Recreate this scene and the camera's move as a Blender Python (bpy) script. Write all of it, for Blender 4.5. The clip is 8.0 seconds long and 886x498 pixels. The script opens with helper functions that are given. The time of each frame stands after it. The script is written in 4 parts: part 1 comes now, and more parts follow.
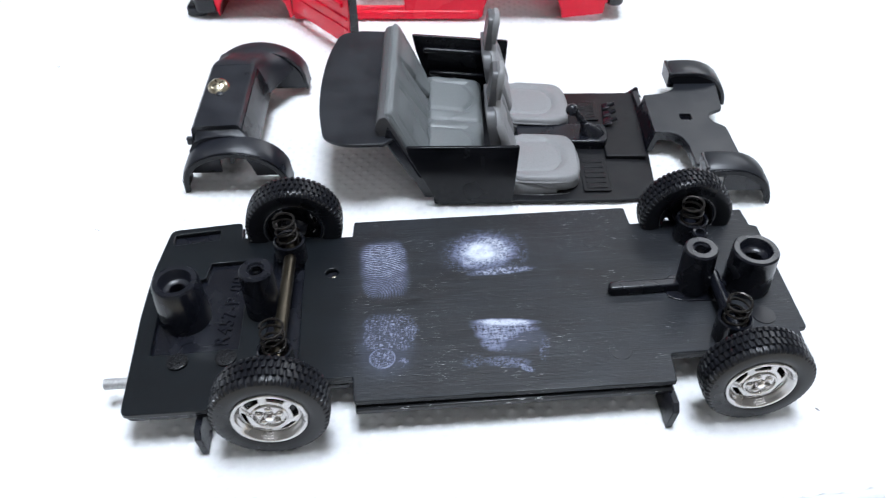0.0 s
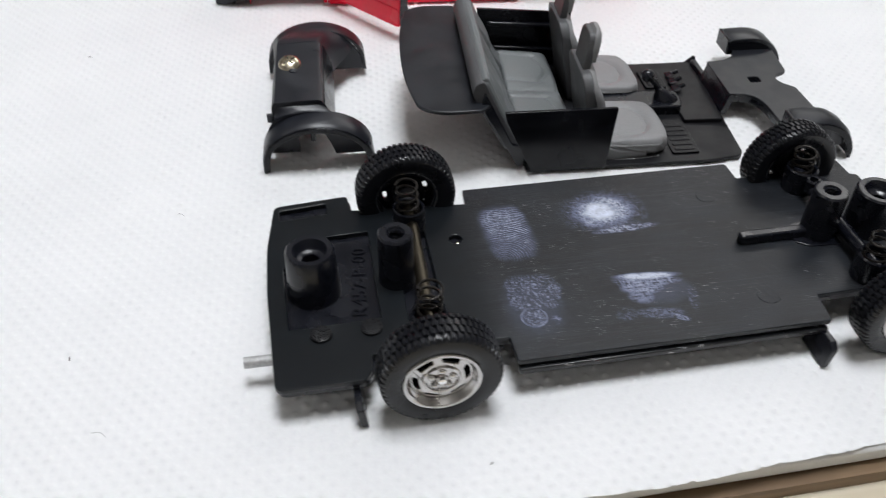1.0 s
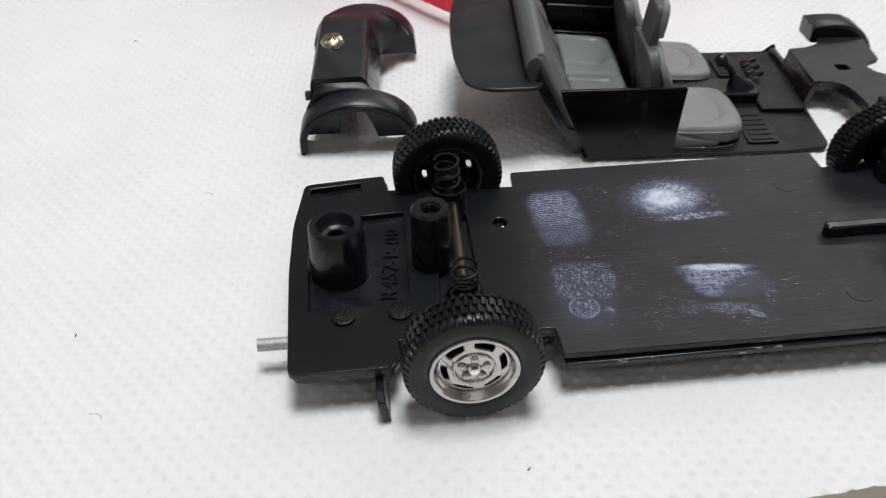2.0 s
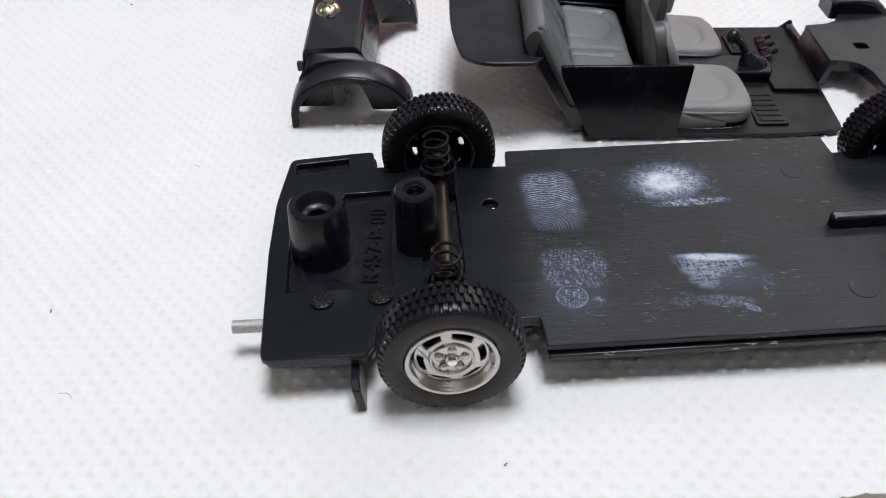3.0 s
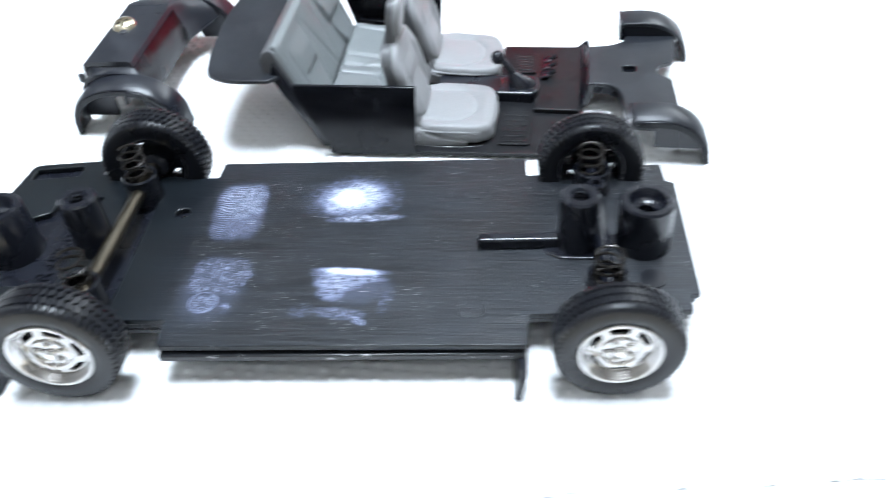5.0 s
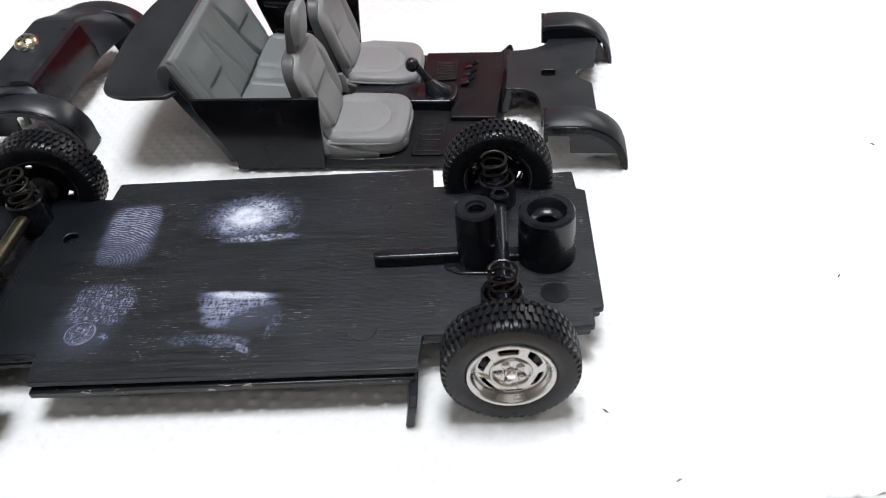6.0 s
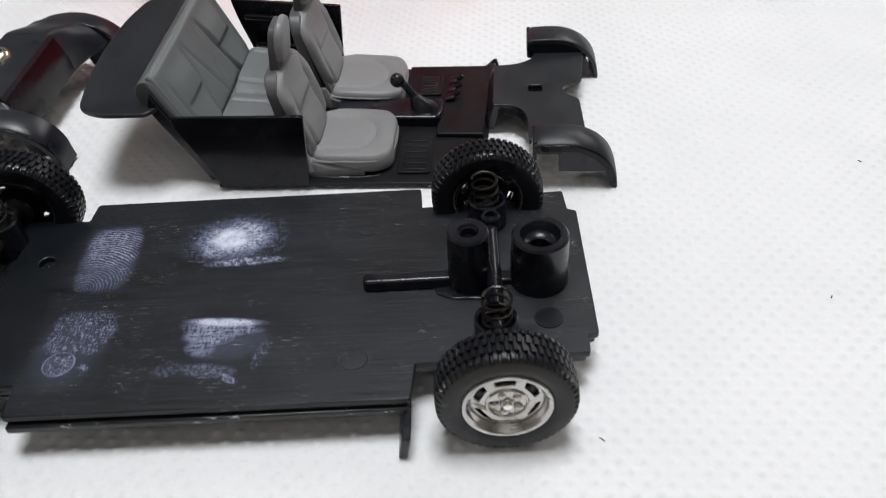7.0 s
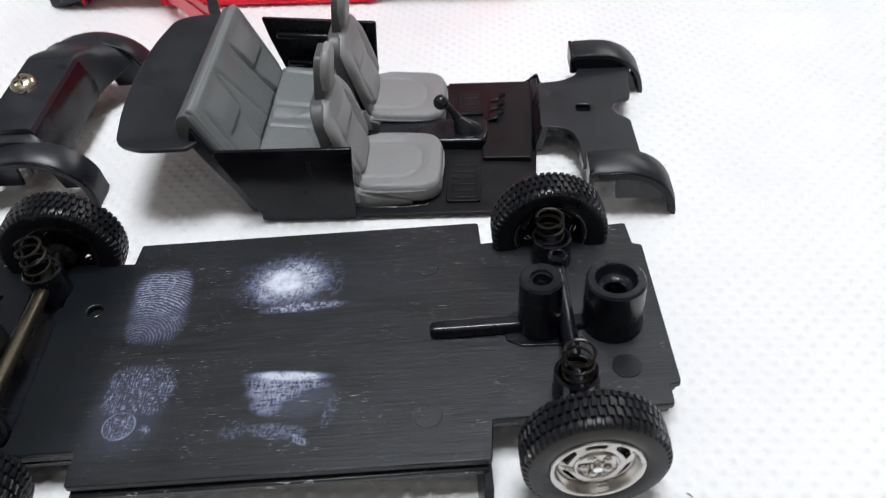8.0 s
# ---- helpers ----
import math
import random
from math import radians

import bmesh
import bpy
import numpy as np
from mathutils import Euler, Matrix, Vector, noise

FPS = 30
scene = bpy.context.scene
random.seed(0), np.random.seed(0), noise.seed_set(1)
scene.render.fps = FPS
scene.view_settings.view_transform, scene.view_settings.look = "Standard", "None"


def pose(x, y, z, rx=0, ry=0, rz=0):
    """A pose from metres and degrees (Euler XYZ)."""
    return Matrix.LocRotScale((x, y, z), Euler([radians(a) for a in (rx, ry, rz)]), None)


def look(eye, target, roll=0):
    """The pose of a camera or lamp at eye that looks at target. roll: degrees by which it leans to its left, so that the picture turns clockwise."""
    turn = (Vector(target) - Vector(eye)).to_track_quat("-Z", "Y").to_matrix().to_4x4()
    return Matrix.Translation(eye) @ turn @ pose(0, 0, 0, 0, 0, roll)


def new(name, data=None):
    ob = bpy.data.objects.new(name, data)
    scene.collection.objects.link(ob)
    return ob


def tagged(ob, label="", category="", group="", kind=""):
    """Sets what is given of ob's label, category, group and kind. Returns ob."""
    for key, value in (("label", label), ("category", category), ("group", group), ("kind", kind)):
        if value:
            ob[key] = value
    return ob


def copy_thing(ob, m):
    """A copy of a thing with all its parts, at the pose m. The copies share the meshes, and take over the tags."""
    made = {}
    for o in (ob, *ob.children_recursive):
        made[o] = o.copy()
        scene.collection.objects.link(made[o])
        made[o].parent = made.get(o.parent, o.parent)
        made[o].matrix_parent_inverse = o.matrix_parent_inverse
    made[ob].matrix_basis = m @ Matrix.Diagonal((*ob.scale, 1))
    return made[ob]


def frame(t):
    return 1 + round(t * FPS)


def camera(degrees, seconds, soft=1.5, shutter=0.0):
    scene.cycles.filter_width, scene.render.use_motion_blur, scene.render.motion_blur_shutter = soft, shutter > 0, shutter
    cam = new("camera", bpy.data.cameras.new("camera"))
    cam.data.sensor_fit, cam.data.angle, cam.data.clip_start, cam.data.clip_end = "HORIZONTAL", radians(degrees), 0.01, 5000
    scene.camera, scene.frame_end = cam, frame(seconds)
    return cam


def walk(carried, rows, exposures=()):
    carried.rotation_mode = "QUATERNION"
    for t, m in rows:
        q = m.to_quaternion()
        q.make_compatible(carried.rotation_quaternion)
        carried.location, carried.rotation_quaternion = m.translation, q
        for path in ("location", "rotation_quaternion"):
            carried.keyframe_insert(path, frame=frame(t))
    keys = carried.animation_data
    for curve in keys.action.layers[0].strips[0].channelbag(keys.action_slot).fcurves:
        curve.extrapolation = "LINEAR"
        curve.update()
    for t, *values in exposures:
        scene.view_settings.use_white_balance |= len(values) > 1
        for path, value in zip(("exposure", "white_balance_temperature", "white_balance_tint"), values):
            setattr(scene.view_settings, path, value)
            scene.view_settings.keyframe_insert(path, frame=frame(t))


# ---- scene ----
cam = camera(57.13, 8.0, soft=0.78, shutter=0.4)
cam.data.dof.use_dof, cam.data.dof.focus_distance, cam.data.dof.aperture_fstop = True, 0.135, 50.0
PATH = [
    (0, (-0.01614, -0.10126, 0.11689), (-0.00961, 0.00819, 0.01452), -1.17),
    (0.5, (-0.03300, -0.10310, 0.11381), (-0.02000, 0.00582, 0.01149), 0.36),
    (1, (-0.05418, -0.10055, 0.10617), (-0.03336, 0.00963, 0.00654), 0.63),
    (1.5, (-0.06200, -0.09712, 0.10181), (-0.03937, 0.01738, 0.00760), 0.00),
    (2, (-0.04920, -0.09551, 0.09050), (-0.03966, 0.01996, -0.00477), -1.51),
    (2.2, (-0.04690, -0.09466, 0.08985), (-0.04225, 0.02007, -0.00667), -2.85),
    (3.3, (-0.04340, -0.09031, 0.08872), (-0.03706, 0.02130, -0.01129), -0.91),
    (3.5, (-0.04308, -0.09082, 0.08854), (-0.03684, 0.02109, -0.01115), -0.79),
    (4, (-0.03564, -0.09378, 0.09185), (-0.03198, 0.01890, -0.00710), -1.01),
    (4.5, (-0.01100, -0.09436, 0.09311), (-0.01348, 0.01727, -0.00706), -2.50),
    (5, (0.02287, -0.09673, 0.09445), (0.01362, 0.01488, -0.00534), -4.01),
    (5.2, (0.03424, -0.09634, 0.09561), (0.02386, 0.01528, -0.00406), -5.17),
    (6.3, (0.03707, -0.08934, 0.08931), (0.03095, 0.02338, -0.00947), -4.80),
    (6.5, (0.03701, -0.08922, 0.09037), (0.03188, 0.02344, -0.00853), -4.49),
    (7, (0.03459, -0.08656, 0.09135), (0.03197, 0.02619, -0.00755), -3.93),
    (7.5, (0.02971, -0.08029, 0.09721), (0.02729, 0.03311, -0.00095), -5.12),
    (8, (0.02418, -0.07635, 0.09582), (0.02282, 0.03376, -0.00603), -4.65),
]
LAMP, FILL_WATTS = 21.0, 6.0
EXPOSURES = [(0, -0.04, 5930, 9), (0.5, -0.42, 6200, 12), (1.0, -0.57, 6450, 10), (1.5, -0.66, 6650, 10), (2.2, -0.6, 6600, 10), (3.5, -0.42, 6300, 11), (4.0, 0.17, 5950, 8), (4.5, 0.68, 5780, 6), (5.0, 0.80, 5740, 5), (5.3, 0.5, 6050, 8), (6.3, -0.40, 6550, 10), (7.0, -0.6, 6550, 10), (7.5, -0.47, 6550, 10), (8.0, -0.42, 6450, 10)]
walk(cam, [(t, look(eye, target, roll)) for t, eye, target, roll in PATH], EXPOSURES)

# ---- light and air ----
world = bpy.data.worlds.new("world")
scene.world = world
world.use_nodes = True
world.node_tree.nodes["Background"].inputs[0].default_value = (0.80, 0.86, 1.0, 1)
world.node_tree.nodes["Background"].inputs[1].default_value = 0.05


def area_lamp(name, at, target, sx, sy, watts, colour):
    data = bpy.data.lights.new(name, "AREA")
    data.shape, data.size, data.size_y, data.energy, data.color = "RECTANGLE", sx, sy, watts, colour
    ob = new(name, data)
    ob.matrix_world = look(at, target)
    return ob


area_lamp("table_lamp_light", (0.06, 0.06, 1.28), (0.06, 0.06, 0), 0.42, 0.42, LAMP, (0.94, 0.965, 1.0))
# Unseen fill lights added to soften shade and put sheen on the tray.
for lx, ly, watts in ((-1.25, 0.15, FILL_WATTS), (1.05, 1.25, FILL_WATTS * 4.2), (0.0, -1.1, FILL_WATTS * 0.7)):
    area_lamp("ceiling_tube_light", (lx, ly, 1.60), (lx * 0.4, ly * 0.4, 0), 0.30 if lx < 0 else 1.25 if lx else 1.2, 1.2 if lx else 0.30, watts, (0.985, 0.97, 0.955))


# ---- materials ----
def material(name, base=(0.5, 0.5, 0.5), rough=0.5, metal=0.0, coat=0.0, spec=0.5):
    m = bpy.data.materials.new(name)
    m.use_nodes = True
    b = m.node_tree.nodes["Principled BSDF"]
    b.inputs["Base Color"].default_value = (*base, 1)
    b.inputs["Roughness"].default_value = rough
    b.inputs["Metallic"].default_value = metal
    b.inputs["Coat Weight"].default_value = coat
    b.inputs["Specular IOR Level"].default_value = spec
    return m


class Net:
    """Short calls for building a node tree."""

    def __init__(self, m):
        self.t = m.node_tree
        self.b = self.t.nodes["Principled BSDF"]
        self.co = self.t.nodes.new("ShaderNodeTexCoord").outputs["Object"]

    def link(self, a, b):
        self.t.links.new(a, b)

    def put(self, socket, value):
        if isinstance(value, bpy.types.NodeSocket):
            self.link(value, socket)
        else:
            socket.default_value = value

    def math(self, op, a, b=0.0, c=0.0, clamp=False):
        n = self.t.nodes.new("ShaderNodeMath")
        n.operation, n.use_clamp = op, clamp
        for s, v in zip(n.inputs, (a, b, c)):
            self.put(s, v)
        return n.outputs[0]

    def vmath(self, op, a, b=(0, 0, 0)):
        n = self.t.nodes.new("ShaderNodeVectorMath")
        n.operation = op
        self.put(n.inputs[0], a)
        self.put(n.inputs[1], b)
        return n.outputs["Value"] if op == "LENGTH" else n.outputs[0]

    def noise(self, scale, detail=3.0, rough=0.55, stretch=(1, 1, 1), co=None, distort=0.0):
        n = self.t.nodes.new("ShaderNodeTexNoise")
        n.inputs["Scale"].default_value, n.inputs["Detail"].default_value = scale, detail
        n.inputs["Roughness"].default_value, n.inputs["Distortion"].default_value = rough, distort
        self.link(self.vmath("MULTIPLY", co or self.co, stretch), n.inputs["Vector"])
        return n.outputs[0]

    def remap(self, v, a, b, lo=0.0, hi=1.0):
        n = self.t.nodes.new("ShaderNodeMapRange")
        n.interpolation_type = "SMOOTHSTEP"
        self.put(n.inputs[0], v)
        for s, x in zip(list(n.inputs)[1:5], (a, b, lo, hi)):
            s.default_value = x
        return n.outputs[0]

    def mix(self, f, a, b):
        n = self.t.nodes.new("ShaderNodeMix")
        n.data_type = "RGBA"
        self.put(n.inputs[0], f)
        for s, v in ((n.inputs[6], a), (n.inputs[7], b)):
            self.put(s, (*v, 1) if isinstance(v, tuple) else v)
        return n.outputs[2]

    def bump(self, height, strength, distance):
        n = self.t.nodes.new("ShaderNodeBump")
        n.inputs["Strength"].default_value, n.inputs["Distance"].default_value = strength, distance
        self.link(height, n.inputs["Height"])
        self.link(n.outputs[0], self.b.inputs["Normal"])

    def base(self, v):
        self.link(v, self.b.inputs["Base Color"])

    def rough(self, v):
        self.link(v, self.b.inputs["Roughness"])


def worn(name, base, rough, fine=2500, coarse=140, spread=0.25, bump=0.15, metal=0.0, coat=0.0, spec=0.5, depth=0.0001):
    """A surface with grain and broad unevenness, at the scale of a hand-sized model."""
    m = material(name, base, rough, metal, coat, spec)
    n = Net(m)
    a, b = n.noise(fine, 3), n.noise(coarse, 3)
    both = n.math("ADD", n.math("MULTIPLY", a, 0.5), n.math("MULTIPLY", b, 0.5))
    lo, hi = (tuple(c * (1 - spread) for c in base), tuple(min(1, c * (1 + spread)) for c in base))
    n.base(n.mix(n.remap(both, 0.3, 0.7), lo, hi))
    n.rough(n.remap(b, 0.3, 0.7, max(0.03, rough - 0.09), min(1, rough + 0.09)))
    if bump:
        n.bump(both, bump, depth)
    return m


BLACK = worn("black_moulded_plastic", (0.0072, 0.0080, 0.0122), 0.25, bump=0.28, spec=0.48)
SATIN = worn("satin_black_plastic", (0.0120, 0.0136, 0.0180), 0.38, bump=0.1, spec=0.5)
MATTED = worn("matt_black_plastic", (0.0060, 0.0062, 0.0078), 0.45, bump=0.1, spec=0.26)
SLEEK = worn("sleek_black_plastic", (0.0138, 0.0152, 0.0208), 0.36, bump=0.06, spec=0.46)
GLOSS = worn("glossy_black_plastic", (0.0056, 0.0060, 0.0084), 0.2, bump=0.02, spec=0.26)
RUBBER = worn("black_rubber", (0.0064, 0.0070, 0.0098), 0.33, fine=3500, bump=0.2, spec=0.38)
SPRING = worn("blackened_spring_steel", (0.024, 0.021, 0.019), 0.36, metal=0.7)
AXLE = worn("bronzed_steel", (0.085, 0.074, 0.056), 0.36, metal=1.0)
CHROME = worn("bright_chrome", (0.56, 0.545, 0.535), 0.27, metal=1.0, spread=0.06, bump=0.03)
STEEL = worn("grey_steel", (0.46, 0.46, 0.46), 0.6, metal=0.8, bump=0.6, fine=1500)
BRIGHT = worn("bright_cut_steel", (0.97, 0.97, 0.96), 0.16, metal=1.0, spread=0.05, bump=0.1)
NICKEL = worn("nickel_plate", (0.66, 0.60, 0.46), 0.2, metal=1.0, spread=0.1, bump=0.04)
GREY = worn("grey_seat_paint", (0.225, 0.225, 0.23), 0.48, fine=3000, spread=0.1, bump=0.12)
BENCH = worn("cool_grey_seat_paint", (0.152, 0.163, 0.167), 0.48, fine=3000, spread=0.1, bump=0.12)
DARKGREY = worn("dark_grey_plastic", (0.090, 0.091, 0.095), 0.42, spread=0.15, bump=0.1)
RED = worn("red_enamel", (0.86, 0.010, 0.040), 0.22, fine=900, coarse=40, spread=0.03, bump=0, spec=0.3)
REDMATT = worn("red_enamel_inside", (0.13, 0.02, 0.026), 0.5, spread=0.1)
LAMPGLASS = material("clear_lamp_plastic", (0.75, 0.76, 0.78), 0.12)
BOARDW = worn("white_laminate", (0.74, 0.745, 0.75), 0.35, fine=600, coarse=20, spread=0.03, bump=0.03)
WALL = worn("wall_paint", (0.62, 0.62, 0.61), 0.8, fine=60, coarse=3, spread=0.06)
CEIL = worn("ceiling_paint", (0.78, 0.78, 0.77), 0.85, fine=60, coarse=3, spread=0.04)
FLOORM = worn("floor_boards", (0.28, 0.2, 0.13), 0.5, fine=40, coarse=3, spread=0.2)
DUST = worn("dark_lint", (0.09, 0.08, 0.08), 0.8, bump=0)


def chipped(name, base, chip, amount, stretch):
    """Plastic or paint with its edge rubbed bright in short nicks."""
    m = material(name, base, 0.34)
    n = Net(m)
    nick = n.math("MULTIPLY", n.remap(n.noise(1500, 4, 0.7, stretch), amount, amount + 0.06), n.remap(n.noise(170, 2), 0.45, 0.6))
    n.base(n.mix(nick, n.mix(n.remap(n.noise(400, 3), 0.3, 0.7), tuple(c * 0.8 for c in base), tuple(c * 1.2 for c in base)), chip))
    return m


NICKED = chipped("black_plastic_with_nicks", (0.0078, 0.0086, 0.0108), (0.42, 0.42, 0.43), 0.60, (0.3, 1, 1))
FLAKED = chipped("grey_paint_with_flakes", (0.17, 0.17, 0.175), (0.88, 0.88, 0.88), 0.50, (0.6, 0.6, 1))

# the brushed and stained tray of the chassis
PAN = material("brushed_black_plastic", (0.02, 0.02, 0.022), 0.42, spec=0.45)
n = Net(PAN)
streak = n.noise(9500, 3, 0.5, (0.010, 1, 1))
broad = n.noise(110, 4, 0.6, (0.5, 1, 1))
plain = n.mix(n.remap(n.math("ADD", n.math("MULTIPLY", streak, 0.55), n.math("MULTIPLY", broad, 0.45)), 0.38, 0.62), (0.0014, 0.0020, 0.0038), (0.0100, 0.0130, 0.0186))
fleck = n.math("MULTIPLY", n.remap(n.noise(5200, 4, 0.7, (0.09, 1, 1)), 0.60, 0.67), n.remap(n.noise(150, 3), 0.47, 0.62))
hairline = n.math("MULTIPLY", n.remap(n.noise(9000, 2, 0.5, (0.008, 1, 1)), 0.56, 0.66), n.remap(n.noise(260, 3, 0.6, (0.25, 1, 1)), 0.40, 0.60))
plain = n.mix(n.math("MULTIPLY", hairline, 0.30), plain, (0.062, 0.068, 0.078))
nick = n.remap(n.noise(1900, 4, 0.75), 0.755, 0.80)
along = n.t.nodes.new("ShaderNodeSeparateXYZ")
n.link(n.co, along.inputs[0])
brushed = n.remap(along.outputs[0], -0.034, -0.024)
plain = n.mix(brushed, n.mix(n.remap(broad, 0.3, 0.7), (0.0040, 0.0055, 0.0075), (0.0066, 0.0090, 0.0118)), plain)
plain = n.mix(n.math("MULTIPLY", n.math("MULTIPLY", n.math("MAXIMUM", fleck, nick), 0.8), brushed), plain, (0.36, 0.36, 0.37))


def patch(cx, cy, rx, ry, turn, power, grain, cut, soft=0.45, square=2.0):
    """A rubbed patch: a soft-edged oval or rounded square, broken up by its grain."""
    c, s = math.cos(radians(turn)), math.sin(radians(turn))
    p = n.vmath("SUBTRACT", n.co, (cx / 1000, cy / 1000, 0))
    sep = n.t.nodes.new("ShaderNodeSeparateXYZ")
    n.link(p, sep.inputs[0])
    u = n.math("DIVIDE", n.math("ADD", n.math("MULTIPLY", sep.outputs[0], c), n.math("MULTIPLY", sep.outputs[1], s)), rx / 1000)
    v = n.math("DIVIDE", n.math("SUBTRACT", n.math("MULTIPLY", sep.outputs[1], c), n.math("MULTIPLY", sep.outputs[0], s)), ry / 1000)
    d = n.math("ADD", n.math("POWER", n.math("ABSOLUTE", u), square), n.math("POWER", n.math("ABSOLUTE", v), square))
    d = n.math("ADD", d, n.math("MULTIPLY", n.math("SUBTRACT", n.noise(420, 3), 0.5), 1.1))
    mask = n.remap(d, 1.0 + soft, 1.0 - soft)
    blotch = n.remap(n.noise(520, 3, 0.6), 0.30, 0.58, 0.68, 1.0)
    return n.math("MULTIPLY", n.math("MULTIPLY", n.math("MULTIPLY", mask, blotch), n.remap(grain, cut, cut + 0.14)), power)


def ring(cx, cy, r, width, power):
    """A rubbed moulding ring."""
    d = n.vmath("LENGTH", n.vmath("MULTIPLY", n.vmath("SUBTRACT", n.co, (cx / 1000, cy / 1000, 0)), (1, 1, 0)))
    mask = n.remap(n.math("ABSOLUTE", n.math("SUBTRACT", d, r / 1000)), width / 1000, width / 3000)
    return n.math("MULTIPLY", n.math("MULTIPLY", mask, n.remap(n.noise(900, 4, 0.7), 0.30, 0.55)), power)


speck = n.noise(2200, 6, 0.82)
hatch = n.math("ADD", n.math("MULTIPLY", n.noise(3000, 4, 0.7, (0.22, 1, 1)), 0.5), n.math("MULTIPLY", n.noise(3000, 4, 0.7, (1, 0.25, 1)), 0.5))
weave = n.math("ADD", n.math("MULTIPLY", n.noise(5200, 4, 0.7, (0.22, 1, 1)), 0.45), n.math("MULTIPLY", n.noise(4600, 4, 0.7, (1, 0.25, 1)), 0.55))
wave = n.t.nodes.new("ShaderNodeTexWave")
wave.wave_type, wave.rings_direction = "RINGS", "Z"
wave.inputs["Scale"].default_value, wave.inputs["Distortion"].default_value = 620, 7.0
wave.inputs["Detail"].default_value, wave.inputs["Detail Scale"].default_value = 2, 0.6
n.link(n.vmath("SUBTRACT", n.co, (-0.0230, 0.0040, 0)), wave.inputs["Vector"])
ridge = n.math("ADD", n.math("MULTIPLY", wave.outputs["Fac"], 0.20), n.math("MULTIPLY", speck, 0.80))
stain = [
    ring(-21.6, -10.95, 2.15, 0.2, 0.34),
    ring(-21.5, 15.8, 2.1, 0.22, 0.36),
    patch(-20.8, 13.6, 4.1, 4.7, 4, 0.50, ridge, 0.46, 0.7, 3.2),
    patch(-20.8, 8.6, 4.0, 5.0, 4, 0.28, ridge, 0.47, 0.7, 3.2),
    patch(-20.8, 11.4, 4.4, 7.4, 4, 0.08, speck, 0.30, 0.8, 3.6),
    patch(-1.8, 14.2, 3.2, 2.4, 10, 0.95, speck, 0.30, 0.9),
    patch(-1.0, 14.3, 5.6, 4.3, 8, 0.66, speck, 0.40, 0.7),
    patch(-1.1, 14.2, 7.6, 5.5, 4, 0.40, hatch, 0.475, 0.7),
    patch(1.4, 8.6, 5.6, 0.9, 3, 0.60, speck, 0.44, 0.7),
    patch(-20.3, -5.1, 4.4, 4.2, -4, 0.46, weave, 0.475, 0.7, 4.0),
    patch(-17.2, -4.6, 2.0, 1.6, -10, 0.42, weave, 0.47, 0.7),
    patch(-21.6, -10.95, 2.2, 2.2, 0, 0.44, weave, 0.46, 0.4),
    patch(-20.9, -8.0, 4.6, 6.6, 0, 0.05, speck, 0.32, 0.9),
    patch(-18.1, -12.2, 0.9, 1.1, 0, 0.40, hatch, 0.46, 0.6),
    patch(0.6, -4.5, 5.0, 0.8, -5, 0.78, speck, 0.36, 0.9),
    patch(0.2, -5.6, 5.4, 1.5, -6, 0.48, hatch, 0.42, 0.6),
    patch(-1.0, -7.1, 3.8, 1.8, -4, 0.46, hatch, 0.40, 0.6),
    patch(-2.0, -9.0, 2.2, 1.8, 0, 0.34, hatch, 0.38, 0.7),
    patch(2.6, -8.8, 4.6, 2.6, 10, 0.06, speck, 0.25, 0.9),
    patch(-6.0, -12.9, 1.7, 1.4, 20, 0.20, speck, 0.46, 0.9),
    patch(-0.4, -13.5, 3.8, 1.1, -8, 0.28, speck, 0.44, 0.9),
    patch(2.6, -15.0, 1.6, 0.6, -30, 0.46, hatch, 0.42, 0.6),
    patch(6.6, -11.0, 0.9, 2.7, -12, 0.24, hatch, 0.47, 0.6),
]
total = stain[0]
for s in stain[1:]:
    total = n.math("MAXIMUM", total, s)
n.base(n.mix(total, plain, n.mix(n.remap(total, 0.1, 0.7), (0.42, 0.48, 0.80), (0.68, 0.73, 0.86))))
n.rough(n.math("ADD", n.remap(n.math("MULTIPLY", streak, brushed), 0.30, 0.66, 0.30, 0.48), n.math("MULTIPLY", total, 0.25)))
n.bump(n.math("ADD", n.math("MULTIPLY", streak, n.math("MULTIPLY_ADD", brushed, 0.85, 0.15)), n.math("MULTIPLY", total, 0.2)), 0.55, 0.0001)

# embossed paper
PAPER = material("white_embossed_paper", (0.8, 0.805, 0.81), 0.9, spec=0.2)
n = Net(PAPER)
fibre, cloud = n.noise(1600, 4, 0.65), n.noise(35, 3)
n.base(n.mix(n.remap(n.math("ADD", n.math("MULTIPLY", fibre, 0.5), n.math("MULTIPLY", cloud, 0.5)), 0.3, 0.7), (0.775, 0.78, 0.787), (0.835, 0.838, 0.842)))
n.bump(fibre, 0.25, 0.00012)

WOOD = material("pale_table_wood", (0.6, 0.5, 0.36), 0.45)
n = Net(WOOD)
grain = n.noise(130, 4, 0.6, (0.12, 1, 1), distort=0.6)
n.base(n.mix(n.remap(grain, 0.3, 0.7), (0.60, 0.52, 0.39), (0.70, 0.63, 0.50)))
n.bump(grain, 0.1, 0.0003)
BROWN = material("brown_wood_edge", (0.2, 0.13, 0.07), 0.5)
n = Net(BROWN)
n.base(n.mix(n.remap(n.noise(300, 4, 0.6, (0.1, 1, 1)), 0.3, 0.7), (0.16, 0.10, 0.055), (0.25, 0.165, 0.09)))


